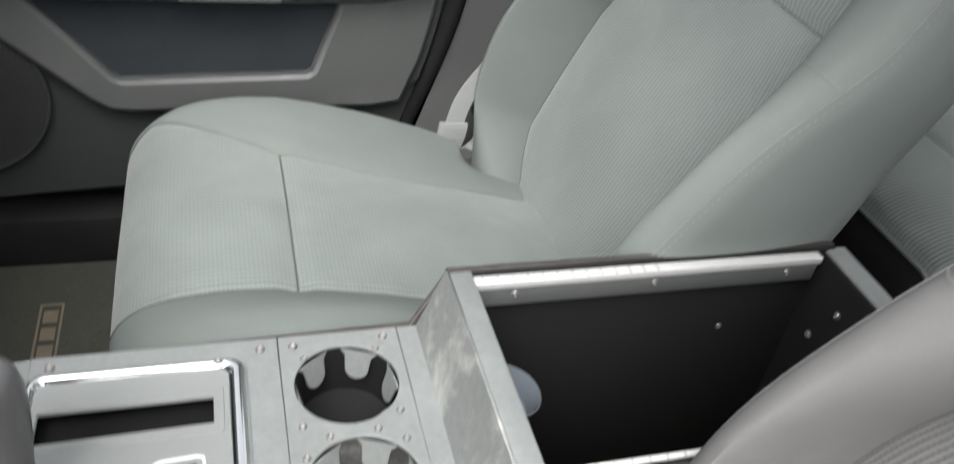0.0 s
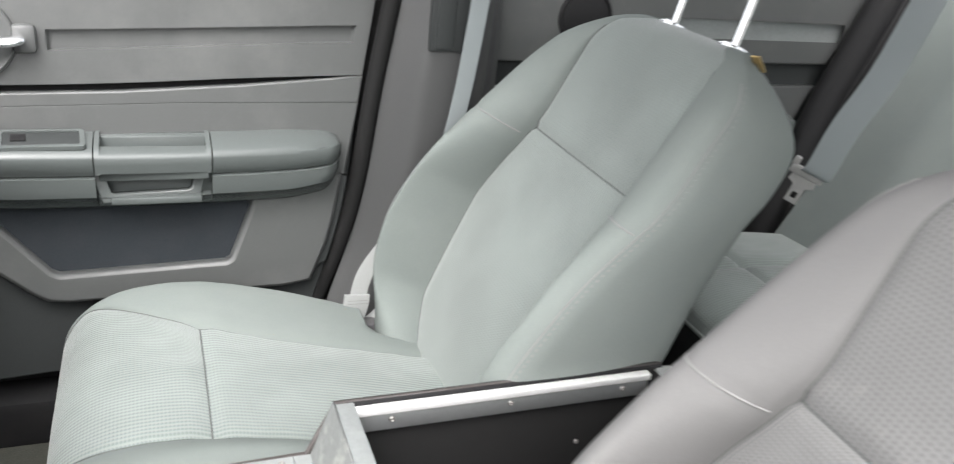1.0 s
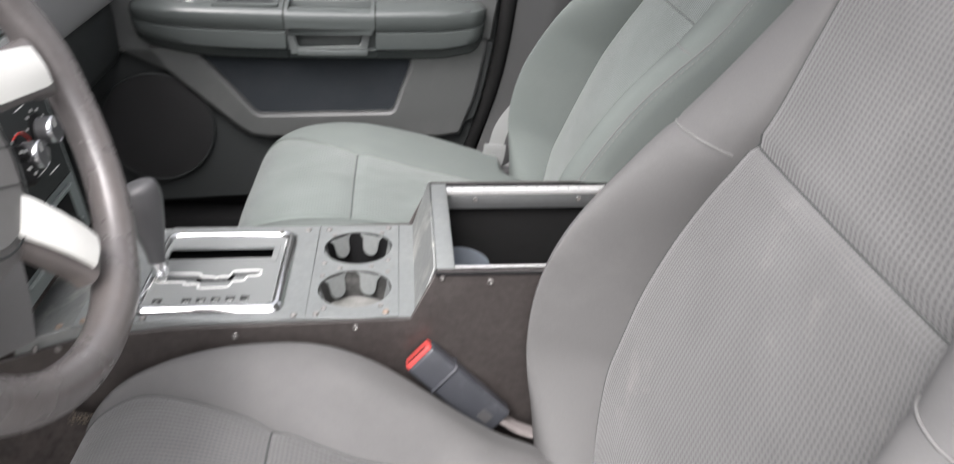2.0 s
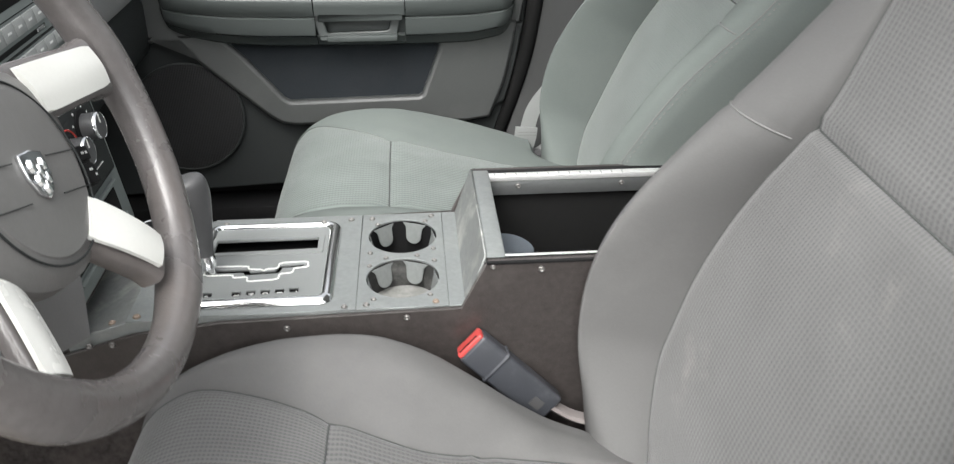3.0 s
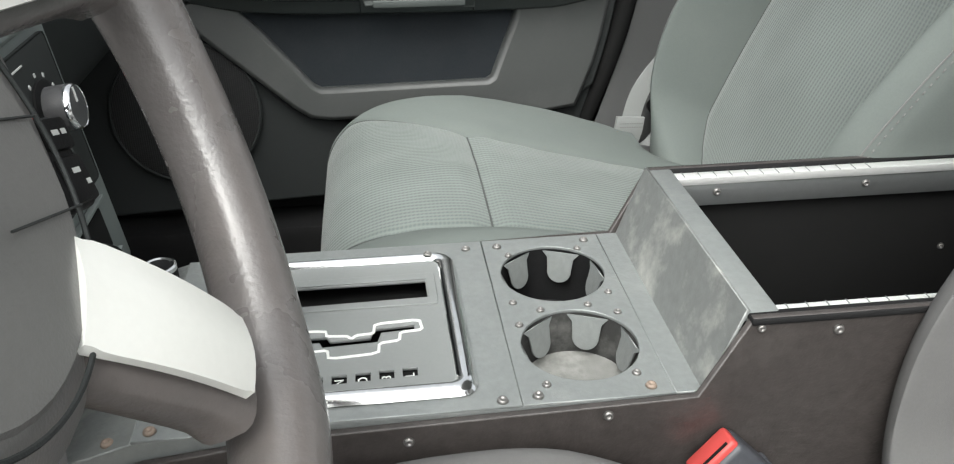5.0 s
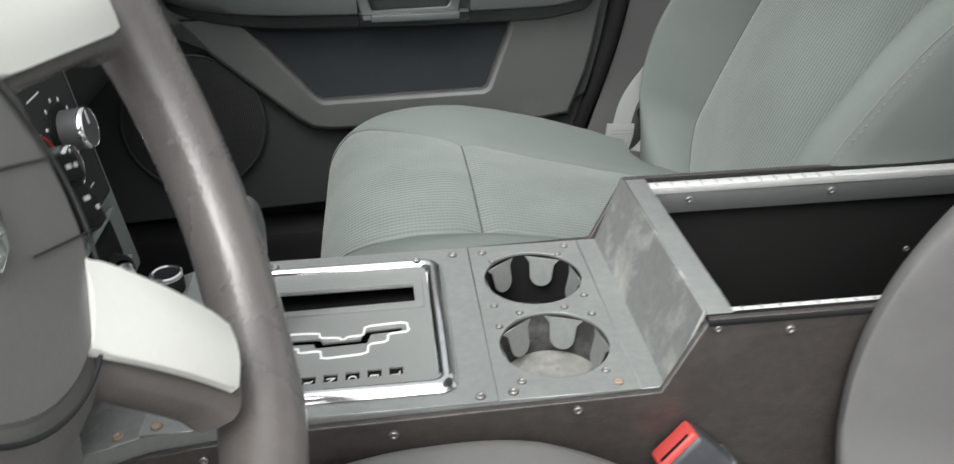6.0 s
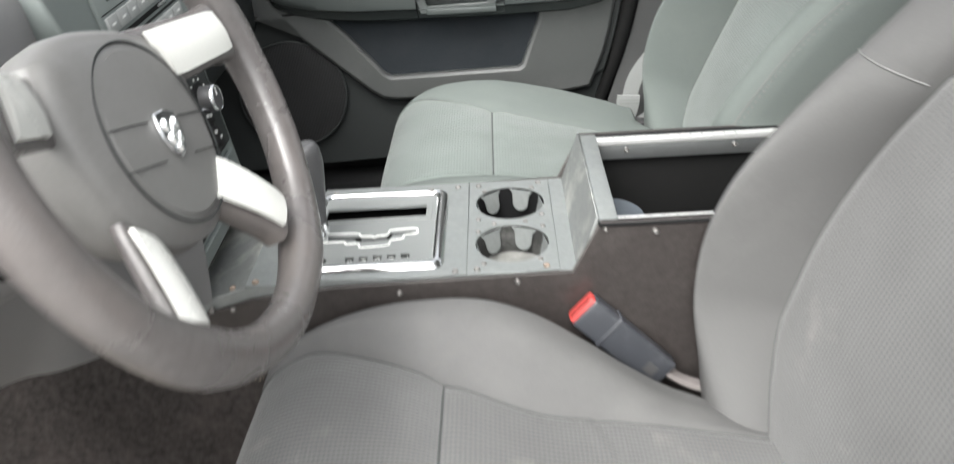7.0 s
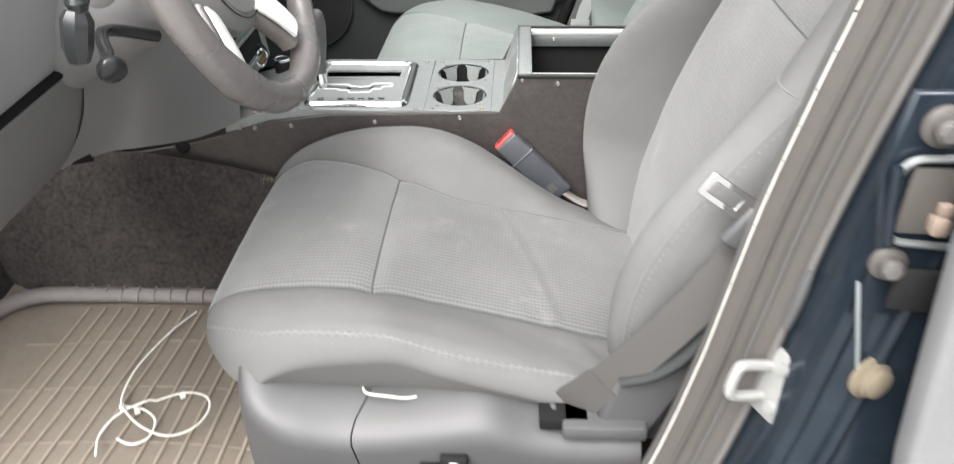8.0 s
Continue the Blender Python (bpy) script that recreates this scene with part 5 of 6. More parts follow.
def strap(points, width, across, thick=0.0014):
    """A flat band along points, as wide as width in the direction across."""
    a = Vector(across).normalized()
    b = bmesh.new()
    rows = []
    for i, p in enumerate(points):
        p = Vector(p)
        q = Vector(points[min(i + 1, len(points) - 1)]) - Vector(points[max(i - 1, 0)])
        n = q.cross(a).normalized() * thick / 2
        rows.append([b.verts.new(p - a * width / 2 + n), b.verts.new(p + a * width / 2 + n), b.verts.new(p + a * width / 2 - n), b.verts.new(p - a * width / 2 - n)])
    for r, s in zip(rows, rows[1:]):
        for i in range(4):
            b.faces.new((r[i], r[(i + 1) % 4], s[(i + 1) % 4], s[i]))
    b.faces.new(rows[0][::-1])
    b.faces.new(rows[-1])
    bmesh.ops.recalc_face_normals(b, faces=b.faces)
    return b


pbelt = thing("seat_belt", "grey passenger seat belt hanging down the pillar", "seat belt", at=(0.3, 0.68, 0.2))
part("webbing", strap(curve_pts([(0.345, 0.675, 0.90), (0.335, 0.675, 0.75), (0.312, 0.672, 0.58), (0.27, 0.672, 0.42), (0.225, 0.675, 0.33)], 16), 0.034, (1, 0.15, 0.2)), "belt", pbelt)
part("anchor_webbing", strap(curve_pts([(0.146, 0.622, 0.288), (0.156, 0.628, 0.325), (0.173, 0.637, 0.352), (0.205, 0.652, 0.385), (0.245, 0.668, 0.43)], 16), 0.03, (1, 0.1, -0.3)), "belt_light", pbelt, "pale webbing at the anchor")
part("anchor_sleeve", strap(curve_pts([(0.145, 0.618, 0.3), (0.1425, 0.616, 0.28), (0.137, 0.618, 0.255)], 8), 0.043, (1, 0, -0.06), 0.007), "belt_light", pbelt, "pale stitched sleeve")
for dz in (0.292, 0.286):
    tagged(part("stitching", stitches([(x, 0.6125, dz - 0.02 * (x - 0.12)) for x in steps(0.126, 0.163, 30)], (0, -1, 0), 0.0035, 0.0025), "stitch", pbelt), kind="stuff")
part("lower_loop", strap(curve_pts([(0.135, 0.622, 0.254), (0.152, 0.618, 0.243), (0.178, 0.626, 0.252), (0.198, 0.636, 0.278), (0.212, 0.65, 0.31)], 16), 0.018, (0.1, 1, 0.6)), "belt_light", pbelt)
part("anchor_bolt", turned(lathe([(0.011, 0), (0.011, 0.008), (0.007, 0.011), (0, 0.011)], 16), frame_to((0.192, 0.655, 0.303), (1, 0, 0), (0, 0, 1))), "black", pbelt)

rdoor = thing("door", "grey plastic rear passenger door panel", "car door", at=(0.8, 0.78, 0.165))


def rear_plate(name, loops, thick, mat, out, label="", bevel=0.004):
    return slab(name, loops, thick, mat, (0, 0.775 - out + thick / 2, 0), (1, 0, 0), (0, 0, 1), rdoor, label, bevel)


rear_plate("backing", [[(0.40, 0.165), (1.02, 0.165), (1.10, 0.32), (1.30, 0.80), (0.40, 0.86)]], 0.03, "door_dark", -0.012, "dark lower panel", 0.002)
rear_plate("upper_panel", [[(0.42, 0.675), (1.165, 0.682), (1.225, 0.80), (1.23, 0.86), (0.42, 0.86)], rounded(0.72, 0.725, 1.19, 0.762, 0.004)[::-1]], 0.025, "door", 0.004, "grey upper panel")
rear_plate("groove_floor", [[(0.6, 0.71), (1.2, 0.71), (1.22, 0.78), (0.6, 0.78)]], 0.008, "plate", -0.008)
rear_plate("middle_panel", [[(0.42, 0.46), (1.09, 0.50), (1.14, 0.622), (1.145, 0.628), (0.42, 0.62)]], 0.025, "door", 0.004)
part("rear_armrest", lofted([[(x, 0.775 - 0.055 * math.sin(max(0.08, k) * math.pi / 2) * (1 if i in (1, 2, 3) else 0), z) for i, z in enumerate((0.572, 0.57, 0.555, 0.532, 0.525))] for x, k in ((0.60, 0.1), (0.64, 0.8), (0.75, 1), (1.02, 1), (1.08, 0.8), (1.10, 0.1))]), "arm", rdoor, "vinyl armrest")
part("rear_speaker", turned(lathe([(0.0, 0.006), (0.04, 0.006), (0.047, 0.003), (0.05, 0.006), (0.054, 0.004), (0.055, -0.004)], 36), frame_to((0.583, 0.772, 0.755), (1, 0, 0), (0, 0, 1))), "black", rdoor, "round black speaker")
part("opening_seal", tube([(1.03, 0.74, 0.20), (1.08, 0.74, 0.32), (1.165, 0.74, 0.62), (1.25, 0.74, 0.83), (1.28, 0.74, 0.95)], 0.034, 14), "black", seal, "thick black seal")

# ---------- rear seat and its belt ----------
bench = thing("rear_bench", "grey cloth rear bench seat", "rear seat", at=(1.0, 0, FLOOR))


def bench_cushion(u, v):
    y = -0.645 + 1.29 * v
    xs = [(0.0, 0.64, 0.10), (0.12, 0.635, 0.2), (0.25, 0.645, 0.30), (0.36, 0.68, 0.345), (0.5, 0.76, 0.362), (0.75, 0.92, 0.36), (1.0, 1.16, 0.335)]
    x, z = spline([(a, b) for a, b, c in xs], u), spline([(a, c) for a, b, c in xs], u)
    groove = 0.008 * (math.exp(-((abs(y) - 0.49) / 0.008) ** 2) + math.exp(-((abs(y) - 0.17) / 0.012) ** 2) + math.exp(-((u - 0.62) / 0.012) ** 2))
    return (x, y, z - groove + 0.012 * math.cos((abs(y) - 0.38) * 5) * (u > 0.3))


patch("bench_cushion", bench_cushion, steps(0.3, 1, 44), steps(0, 1, 90), "weave", bench, "woven grey cloth cushion", flip=True)
# lower front split off and blackened to stand in for shade behind the console
patch("bench_front", bench_cushion, steps(0, 0.3, 14), steps(0, 1, 60), "black", bench, "lower front, blackened in place of shade", flip=True)
part("bench_piping", tube([Vector(bench_cushion(0.3, v)) + Vector((-0.003, 0, 0.001)) for v in steps(0, 1, 60)], 0.0035, 8), "cloth", bench)


def bench_back(u, v):
    y = -0.66 + 1.32 * v
    wing = smooth01((abs(y) - 0.40) / 0.12)
    x = 1.06 + 0.30 * u - 0.04 * wing + 0.012 * math.sin(u * math.pi)
    z = 0.30 + 0.62 * u
    groove = 0.008 * (math.exp(-((abs(y) - 0.40) / 0.01) ** 2) + math.exp(-((u - 0.55) / 0.012) ** 2) * (wing < 0.2))
    return (x + groove, y, z)


patch("bench_back", bench_back, steps(0, 1, 40), steps(0, 1, 80), "cloth", bench, "grey cloth back", flip=True)
patch("back_insert", lambda u, v: (lambda p: (p[0] - 0.003, p[1], p[2]))(bench_back(0.02 + 0.9 * u, 0.5 + (0.17 + 0.13 * v))), steps(0, 1, 30), steps(0, 1, 30), "weave", bench, "woven insert", flip=True)
rbelt = thing("seat_belt", "grey rear seat belt with bright steel tongue", "seat belt", at=(1.0, 0.5, 0.3))
part("webbing", strap(curve_pts([(1.11, 0.475, 0.98), (1.05, 0.459, 0.862), (1.015, 0.47, 0.731), (0.985, 0.493, 0.63), (0.97, 0.509, 0.544), (0.967, 0.518, 0.53)], 18), 0.052, (0.625, -0.731, -0.272)), "belt", rbelt)
part("tongue", flat_mesh("tongue", [[(-0.022, 0.03), (0.022, 0.03), (0.024, 0.01), (0.012, 0.004), (0.0115, -0.03), (-0.0115, -0.03), (-0.012, 0.004), (-0.024, 0.01)], rounded(-0.006, -0.022, 0.006, -0.008, 0.002)[::-1]], 0.003, "zinc", 0.0006), "zinc", rbelt, "bright steel tongue", at=frame_to((0.957, 0.538, 0.499), (0.625, -0.731, -0.272), (0.241, -0.15, 0.958)))
part("tongue_grip", merged(*[turned(box((xa, ya, -0.004), (xb, yb, 0.004), 0.0025), frame_to((0.957, 0.538, 0.499), (0.625, -0.731, -0.272), (0.241, -0.15, 0.958))) for xa, ya, xb, yb in ((-0.031, 0.022, 0.031, 0.04), (-0.033, 0.036, -0.021, 0.054), (0.021, 0.036, 0.033, 0.054))]), "zinc", rbelt)


# ---------- head restraints ----------
def head_restraint(seat, rest_pose, gap, label):
    """A padded block on two chrome posts that stand in the top of the back."""
    back, base, up, fwd, yc = rest_pose
    top = base + up * 0.628 - fwd * 0.075
    hr = thing("head_restraint", label, "head restraint", at=(top.x, yc, top.z))
    secs = []
    for k in steps(0, 1, 14):
        q = math.sin(math.pi * (0.06 + 0.88 * k)) ** 0.35
        secs.append([Vector((top.x, yc, top.z)) + (fwd * (0.22 * gap) if gap > 0.1 else Vector((0, 0, 0))) + up * (gap + 0.19 * k) + Vector((0, 1, 0)) * (0.145 * q * math.copysign(abs(math.cos(t)) ** 0.55, math.cos(t))) + fwd * ((0.05 if gap < 0.1 else 0.012) + 0.056 * q * math.copysign(abs(math.sin(t)) ** 0.7, math.sin(t))) for t in steps(0, 2 * math.pi, 36)[:-1]])
    part("pad", lofted(secs), "cloth" if yc > 0 else "cloth_worn", hr, "grey cloth pad")
    lean = (up + fwd * (0.22 if gap > 0.1 else 0.0)).normalized()      # the raised posts stand steeper than the back
    for sg in (-1, 1):
        foot = Vector((top.x, yc + sg * 0.075, top.z))
        part("post", tube([foot - lean * 0.05, foot + lean * (gap + 0.06)], 0.0065, 12), "chrome", hr, "chrome post")
        part("post_guide", turned(lathe([(0.0, 0.007), (0.012, 0.007), (0.02, 0.0055), (0.027, 0.001), (0.027, -0.012)], 20), frame_to(foot + up * 0.014, (0, 1, 0), fwd)), "chrome_worn", hr, "bright collar")
    return hr


for st, yc, gap, label in ((dseat, -0.378, 0.02, "grey cloth driver head restraint pushed down"), (pseat, 0.382, 0.14, "grey cloth passenger head restraint on raised chrome posts")):
    head_restraint(st[0], (st[3], st[5], st[6], st[7], yc), gap, label)
tag_at = Vector((0.56, 0.247, 0.798))
tagged(part("seat_tag", turned(box((-0.006, -0.016, -0.0012), (0.006, 0.016, 0.0012), 0.0005), frame_to(tag_at, (0.4, -0.75, 0.1), (0.7, 0.1, -0.6))), "brass"), "small brass-coloured tag at the seat top", "tag")

# ---------- driver seat plastics and belt ----------
SH = [(-0.595, 0.268), (-0.615, 0.262), (-0.645, 0.248), (-0.66, 0.238), (-0.668, 0.228), (-0.67, 0.215), (-0.664, 0.15), (-0.655, 0.10), (-0.60, 0.09)]


VALANCE_TOP = [(-0.33, 0.034), (-0.3, 0.022), (-0.26, 0.004), (-0.2, -0.007), (-0.15, -0.008), (-0.09, 0.002), (-0.03, 0.01), (0.02, -0.006), (0.06, -0.012), (0.15, -0.012)]
JOINT = [(0.1, -0.168), (0.185, -0.172), (0.235, -0.183), (0.285, -0.136)]


def shield(x0, x1, front):
    """A length of the valance; the joint between its two lengths runs aslant."""
    secs = []
    for x in steps(x0, x1, 24):
        k = 1.0
        if front:
            e = min(1, (x - x0) / 0.09)
            k = 0.3 + 0.7 * math.sqrt(max(0, 1 - (1 - e) ** 2))
        near = smooth01(1 - abs(x + 0.171) / 0.09)
        row = []
        for y, z in SH:
            zz = 0.16 + (z + spline(VALANCE_TOP, x) * smooth01((z - 0.16) / 0.08) - 0.16) * (0.86 + 0.14 * k)
            row.append((x + near * (spline(JOINT, zz) + 0.171), -0.585 + (y + 0.585) * k, zz))
        secs.append(row)
    return lofted(secs)


shields = thing("seat_valance", "grey plastic valance along the driver seat", "seat trim", at=(-0.1, -0.62, FLOOR))
part("front_valance", shield(-0.325, -0.172, True), "seat_trim", shields)
part("rear_valance", shield(-0.170, 0.145, False), "seat_trim", shields)
part("anchor_pocket", box((0.03, -0.662, 0.246), (0.085, -0.615, 0.262), 0.002), "void", shields, "dark pocket for the belt anchor")
part("rear_cap", box((0.055, -0.674, 0.243), (0.148, -0.60, 0.262), 0.004), "seat_trim", shields)
part("seat_switch", turned(box((-0.016, -0.011, -0.004), (0.016, 0.011, 0.008), 0.003), frame_to((-0.066, -0.672, 0.203), (1, 0, 0), (0, 0.05, 1))), "black", shields, "black rocker switch")
part("switch_stem", turned(box((-0.04, -0.007, -0.004), (-0.012, -0.001, 0.003), 0.002), frame_to((-0.066, -0.672, 0.2), (1, 0, 0), (0, 0.05, 1))), "black", shields)
part("switch_label", turned(box((-0.005, -0.005, 0.008), (0.005, 0.005, 0.0086)), frame_to((-0.066, -0.672, 0.203), (1, 0, 0), (0, 0.05, 1))), "white_mark", shields)
slab("recline_cover", [[(0.098, 0.245), (0.148, 0.245), (0.192, 0.335), (0.222, 0.395), (0.202, 0.4), (0.163, 0.35), (0.12, 0.322)]], 0.05, "seat_trim", (0, -0.635, 0), (1, 0, 0), (0, 0, 1), shields, "grey plastic recliner cover", 0.009)
part("cover_fold", tube(curve_pts([(0.115, -0.66, 0.318), (0.15, -0.664, 0.335), (0.185, -0.663, 0.37), (0.22, -0.655, 0.43)], 14), lambda k: 0.007 + 0.009 * k, 12, flat=0.7), "door_dark", shields, "dark padded fold")
part("seat_base", box((-0.30, -0.60, FLOOR), (0.12, -0.15, 0.21), 0.02), "black", shields, "black seat frame")
ps = thing("seat_pedestal", "black pedestal under the passenger seat", "seat pedestal", at=(0, 0.38, FLOOR))
part("base", box((-0.22, 0.16, FLOOR), (0.18, 0.60, 0.2), 0.02), "black", ps)
# black block set into the seat corner, standing in for deep shade
part("corner_shade", box((0.135, 0.5, 0.16), (0.25, 0.64, 0.222), 0.004), "void", ps, "black block added to darken the gap before the backrest")
part("valance", box((-0.26, 0.60, 0.1), (0.2, 0.64, 0.25), 0.015), "seat_trim", ps, "grey plastic valance")

dbelt = thing("seat_belt", "taupe driver seat belt with steel tongue", "seat belt", at=(0.08, -0.65, 0.26))
part("webbing", strap(curve_pts([(0.066, -0.635, 0.262), (0.075, -0.6415, 0.275), (0.105, -0.655, 0.318), (0.155, -0.668, 0.392), (0.205, -0.668, 0.468), (0.255, -0.645, 0.54), (0.31, -0.63, 0.72), (0.34, -0.63, 0.9)], 26), 0.044, (0.72, -0.2, -0.66)), "belt_dark", dbelt)
part("anchor_sleeve", strap(curve_pts([(0.0635, -0.633, 0.258), (0.075, -0.6415, 0.275), (0.0885, -0.649, 0.2955), (0.0985, -0.6545, 0.31)], 12), 0.0455, (0.72, -0.2, -0.66), 0.005), "belt_dark", dbelt, "stitched taupe sleeve")
part("anchor_ring", tube(curve_pts([(0.045, -0.64, 0.266), (0.05, -0.646, 0.254), (0.066, -0.65, 0.247), (0.08, -0.648, 0.25)], 12), 0.0034, 8), "knob", dbelt, "dark steel anchor ring")
TP = frame_to((0.192, -0.676, 0.556), (0.58, 0.0, 0.81), (-0.81, 0.0, 0.58))
part("tongue", flat_mesh("tongue", [rounded(-0.012, -0.026, 0.012, 0.026, 0.003), rounded(-0.007, -0.014, 0.007, 0.02, 0.002)[::-1]], 0.003, "chrome", 0.0007), "chrome", dbelt, "bright steel tongue", at=TP)
part("tongue_grip", turned(box((-0.038, -0.05, -0.006), (0.006, -0.024, 0.006), 0.005, 3), TP), "knob", dbelt, "dark tongue grip")

buckle = thing("belt_buckle", "dark scuffed belt buckle with red button", "belt buckle", at=(0.09, -0.148, 0.25))
BF = frame_to((-0.022, -0.136, 0.353), (0.03, 0.006, 0.03), (-0.105, 0.012, 0.095))
part("body", turned(box((-0.021, -0.135, -0.014), (0.021, -0.004, 0.011), 0.005, 3), BF), "buckle", buckle)
part("collar", turned(box((-0.0225, -0.047, -0.0152), (0.0225, -0.041, 0.0122), 0.003, 3), BF), "buckle", buckle)
part("button", turned(box((-0.019, -0.012, -0.0115), (0.019, 0.0005, 0.0085), 0.003, 3), BF), "red", buckle, "red release button")
part("button_slot", turned(box((-0.014, -0.004, 0.0045), (0.014, 0.0012, 0.0065)), BF), "void", buckle)
part("scuff_label", turned(box((-0.009, -0.12, 0.0105), (0.004, -0.105, 0.0114)), BF), "seat_trim", buckle, "worn pale label")
part("stay", tube(curve_pts([(0.075, -0.148, 0.265), (0.10, -0.15, 0.248), (0.125, -0.155, 0.242)], 8), 0.010, 8, flat=0.5), "mat_rim", buckle, "tan strap end")

# ---------- driver side door pillar ----------
def pil_x(z):
    return spline([(0.0, 0.047), (0.10, 0.092), (0.26, 0.145), (0.395, 0.178), (0.489, 0.195), (0.577, 0.211), (0.691, 0.238), (0.748, 0.253), (1.15, 0.335)], z)


def pillar_run(profile):
    def f(u, v):
        z = 0.02 + 1.14 * u
        i = round(v * (len(profile) - 1))
        return (pil_x(z) + profile[i][0], profile[i][1], z)
    return f


pillar_b = thing("door_pillar", "dark blue painted pillar with seal, bolts and latch striker", "door pillar", at=(0.25, -0.77, 0.0))


def run_patch(name, profile, mat, label="", fine=4):
    pr = curve_pts(profile, (len(profile) - 1) * fine + 1)
    return patch(name, pillar_run(pr), steps(0, 1, 60), steps(0, 1, len(pr) - 1), mat, pillar_b, label)


run_patch("inner_trim", [(0.12, -0.60), (0.05, -0.645), (0.018, -0.672), (0.004, -0.695), (0.0, -0.716)], "jamb_trim", "grey inner trim")
run_patch("seal_lip", [(0.002, -0.716), (0.0, -0.724), (0.010, -0.733), (0.022, -0.738), (0.026, -0.744)], "seal", "taupe rubber seal")
run_patch("seal_bulb", [(0.026, -0.741), (0.028, -0.75), (0.038, -0.757), (0.05, -0.757), (0.054, -0.752)], "seal", "taupe rubber seal")
run_patch("jamb", [(0.048, -0.752), (0.05, -0.772), (0.051, -0.788), (0.057, -0.806), (0.07, -0.82), (0.089, -0.828), (0.12, -0.83), (0.2, -0.83), (0.26, -0.80)], "paint", "dark blue paint")
for dx, y, r, mt in ((0.0125, -0.7355, 0.0028, "seal"), (0.0265, -0.7475, 0.0035, "belt_dark"), (0.043, -0.7585, 0.0036, "jamb_trim"), (0.061, -0.808, 0.012, "paint"), (0.089, -0.826, 0.008, "paint")):
    part("jamb_ridge" if mt == "paint" else "seal_rib", tube([(pil_x(z) + dx, y, z) for z in steps(0.03, 1.1, 40)], r, 8), mt, pillar_b)
for i in range(22):
    z0 = 0.12 + i * 0.031
    part("seal_clip", tube([(pil_x(z) + 0.0005, -0.7205, z) for z in steps(z0, z0 + 0.0295, 3)], 0.0017, 6), "white", pillar_b, "white seal edge")
for z in (0.70, 0.735, 0.765):
    part("seal_stud", turned(lathe([(0, 0.003), (0.003, 0.002), (0.0035, 0)], 10), frame_to((pil_x(z) + 0.004, -0.726, z), (0, 0.7, 0.7), (0.3, 0, 0.9))), "black", pillar_b)
part("glue_patch", tube([(pil_x(z) + 0.043, -0.7605, z) for z in steps(0.475, 0.535, 12)], lambda k: 0.0022 + 0.0035 * math.sin(math.pi * min(1, 0.1 + 0.85 * k)) ** 0.6, 8), "knob", pillar_b, "dark glue residue on the seal")
SP = frame_to((0.233, -0.772, 0.42), (0.35, -0.9, 0.1), (0.25, 0.0, 1))
striker = part("striker_plate", turned(box((-0.02, -0.034, -0.003), (0.018, 0.034, 0.004), 0.003), SP), "zinc", pillar_b, "white-plated latch striker")
part("striker_loop", turned(tube(curve_pts([(-0.008, -0.016, -0.003), (-0.010, -0.018, 0.028), (-0.010, -0.012, 0.038), (-0.010, 0.010, 0.036), (-0.010, 0.014, 0.026), (-0.008, 0.014, -0.003)], 26), 0.0052, 8), SP), "zinc", pillar_b)
for dz in (-0.02, 0.02):
    part("striker_screw", turned(lathe([(0.0, 0.0052), (0.006, 0.0045), (0.0068, 0.0)], 14), SP @ Matrix.Translation((0.008, dz, 0.003))), "zinc", pillar_b)
slab("hinge_plate", [[(0.255, 0.545), (0.262, 0.60), (0.25, 0.665), (0.258, 0.72), (0.34, 0.72), (0.34, 0.545)]], 0.008, "paint", (0, -0.828, 0), (1, 0, 0), (0, 0, 1), pillar_b, "dark blue hinge plate", 0.002)
part("hinge_rim", tube(curve_pts([(0.33, -0.836, 0.682), (0.29, -0.838, 0.678), (0.264, -0.838, 0.676), (0.256, -0.837, 0.66), (0.259, -0.837, 0.63), (0.264, -0.838, 0.615), (0.29, -0.839, 0.611), (0.33, -0.838, 0.607)], 40), 0.003, 8), "alu_dull", pillar_b, "pale worn hinge rim")
part("hinge_well", turned(box((0, 0, 0), (0.05, 0.052, 0.004), 0.002), frame_to((0.264, -0.833, 0.619), (1, 0, -0.05), (0, 0, 1))), "seal", pillar_b, "blue-grey hinge recess")
part("hinge_post", tube([(0.2545, -0.838, 0.672), (0.2575, -0.838, 0.64), (0.262, -0.838, 0.612)], 0.004, 8), "paint", pillar_b)
part("hinge_pin", turned(merged(box((-0.004, -0.01, 0), (0.008, 0.004, 0.012), 0.003), box((0.0, 0.003, 0), (0.009, 0.013, 0.008), 0.002)), frame_to((0.288, -0.836, 0.632), (1, 0, 0), (0, 0, 1))), "rust", pillar_b, "rusty pale hinge pin")
for x, z, r in ((0.268, 0.592, 0.0085), (0.279, 0.699, 0.0095)):
    m = frame_to((x, -0.832, z), (1, 0, 0), (0, 0, 1))
    part("hinge_bolt", turned(lathe([(r * 1.6, 0.0), (r * 1.6, 0.003), (r * 1.4, 0.0045), (r * 1.05, 0.0055), (r, 0.012), (r * 0.75, 0.0135), (0, 0.0125)], 20), m), "seal", pillar_b, "grey bolt with wide washer")
    part("bolt_cap", turned(lathe([(r * 0.8, 0.0125), (r * 0.72, 0.0148), (0, 0.0152)], 6), m), "steel", pillar_b)
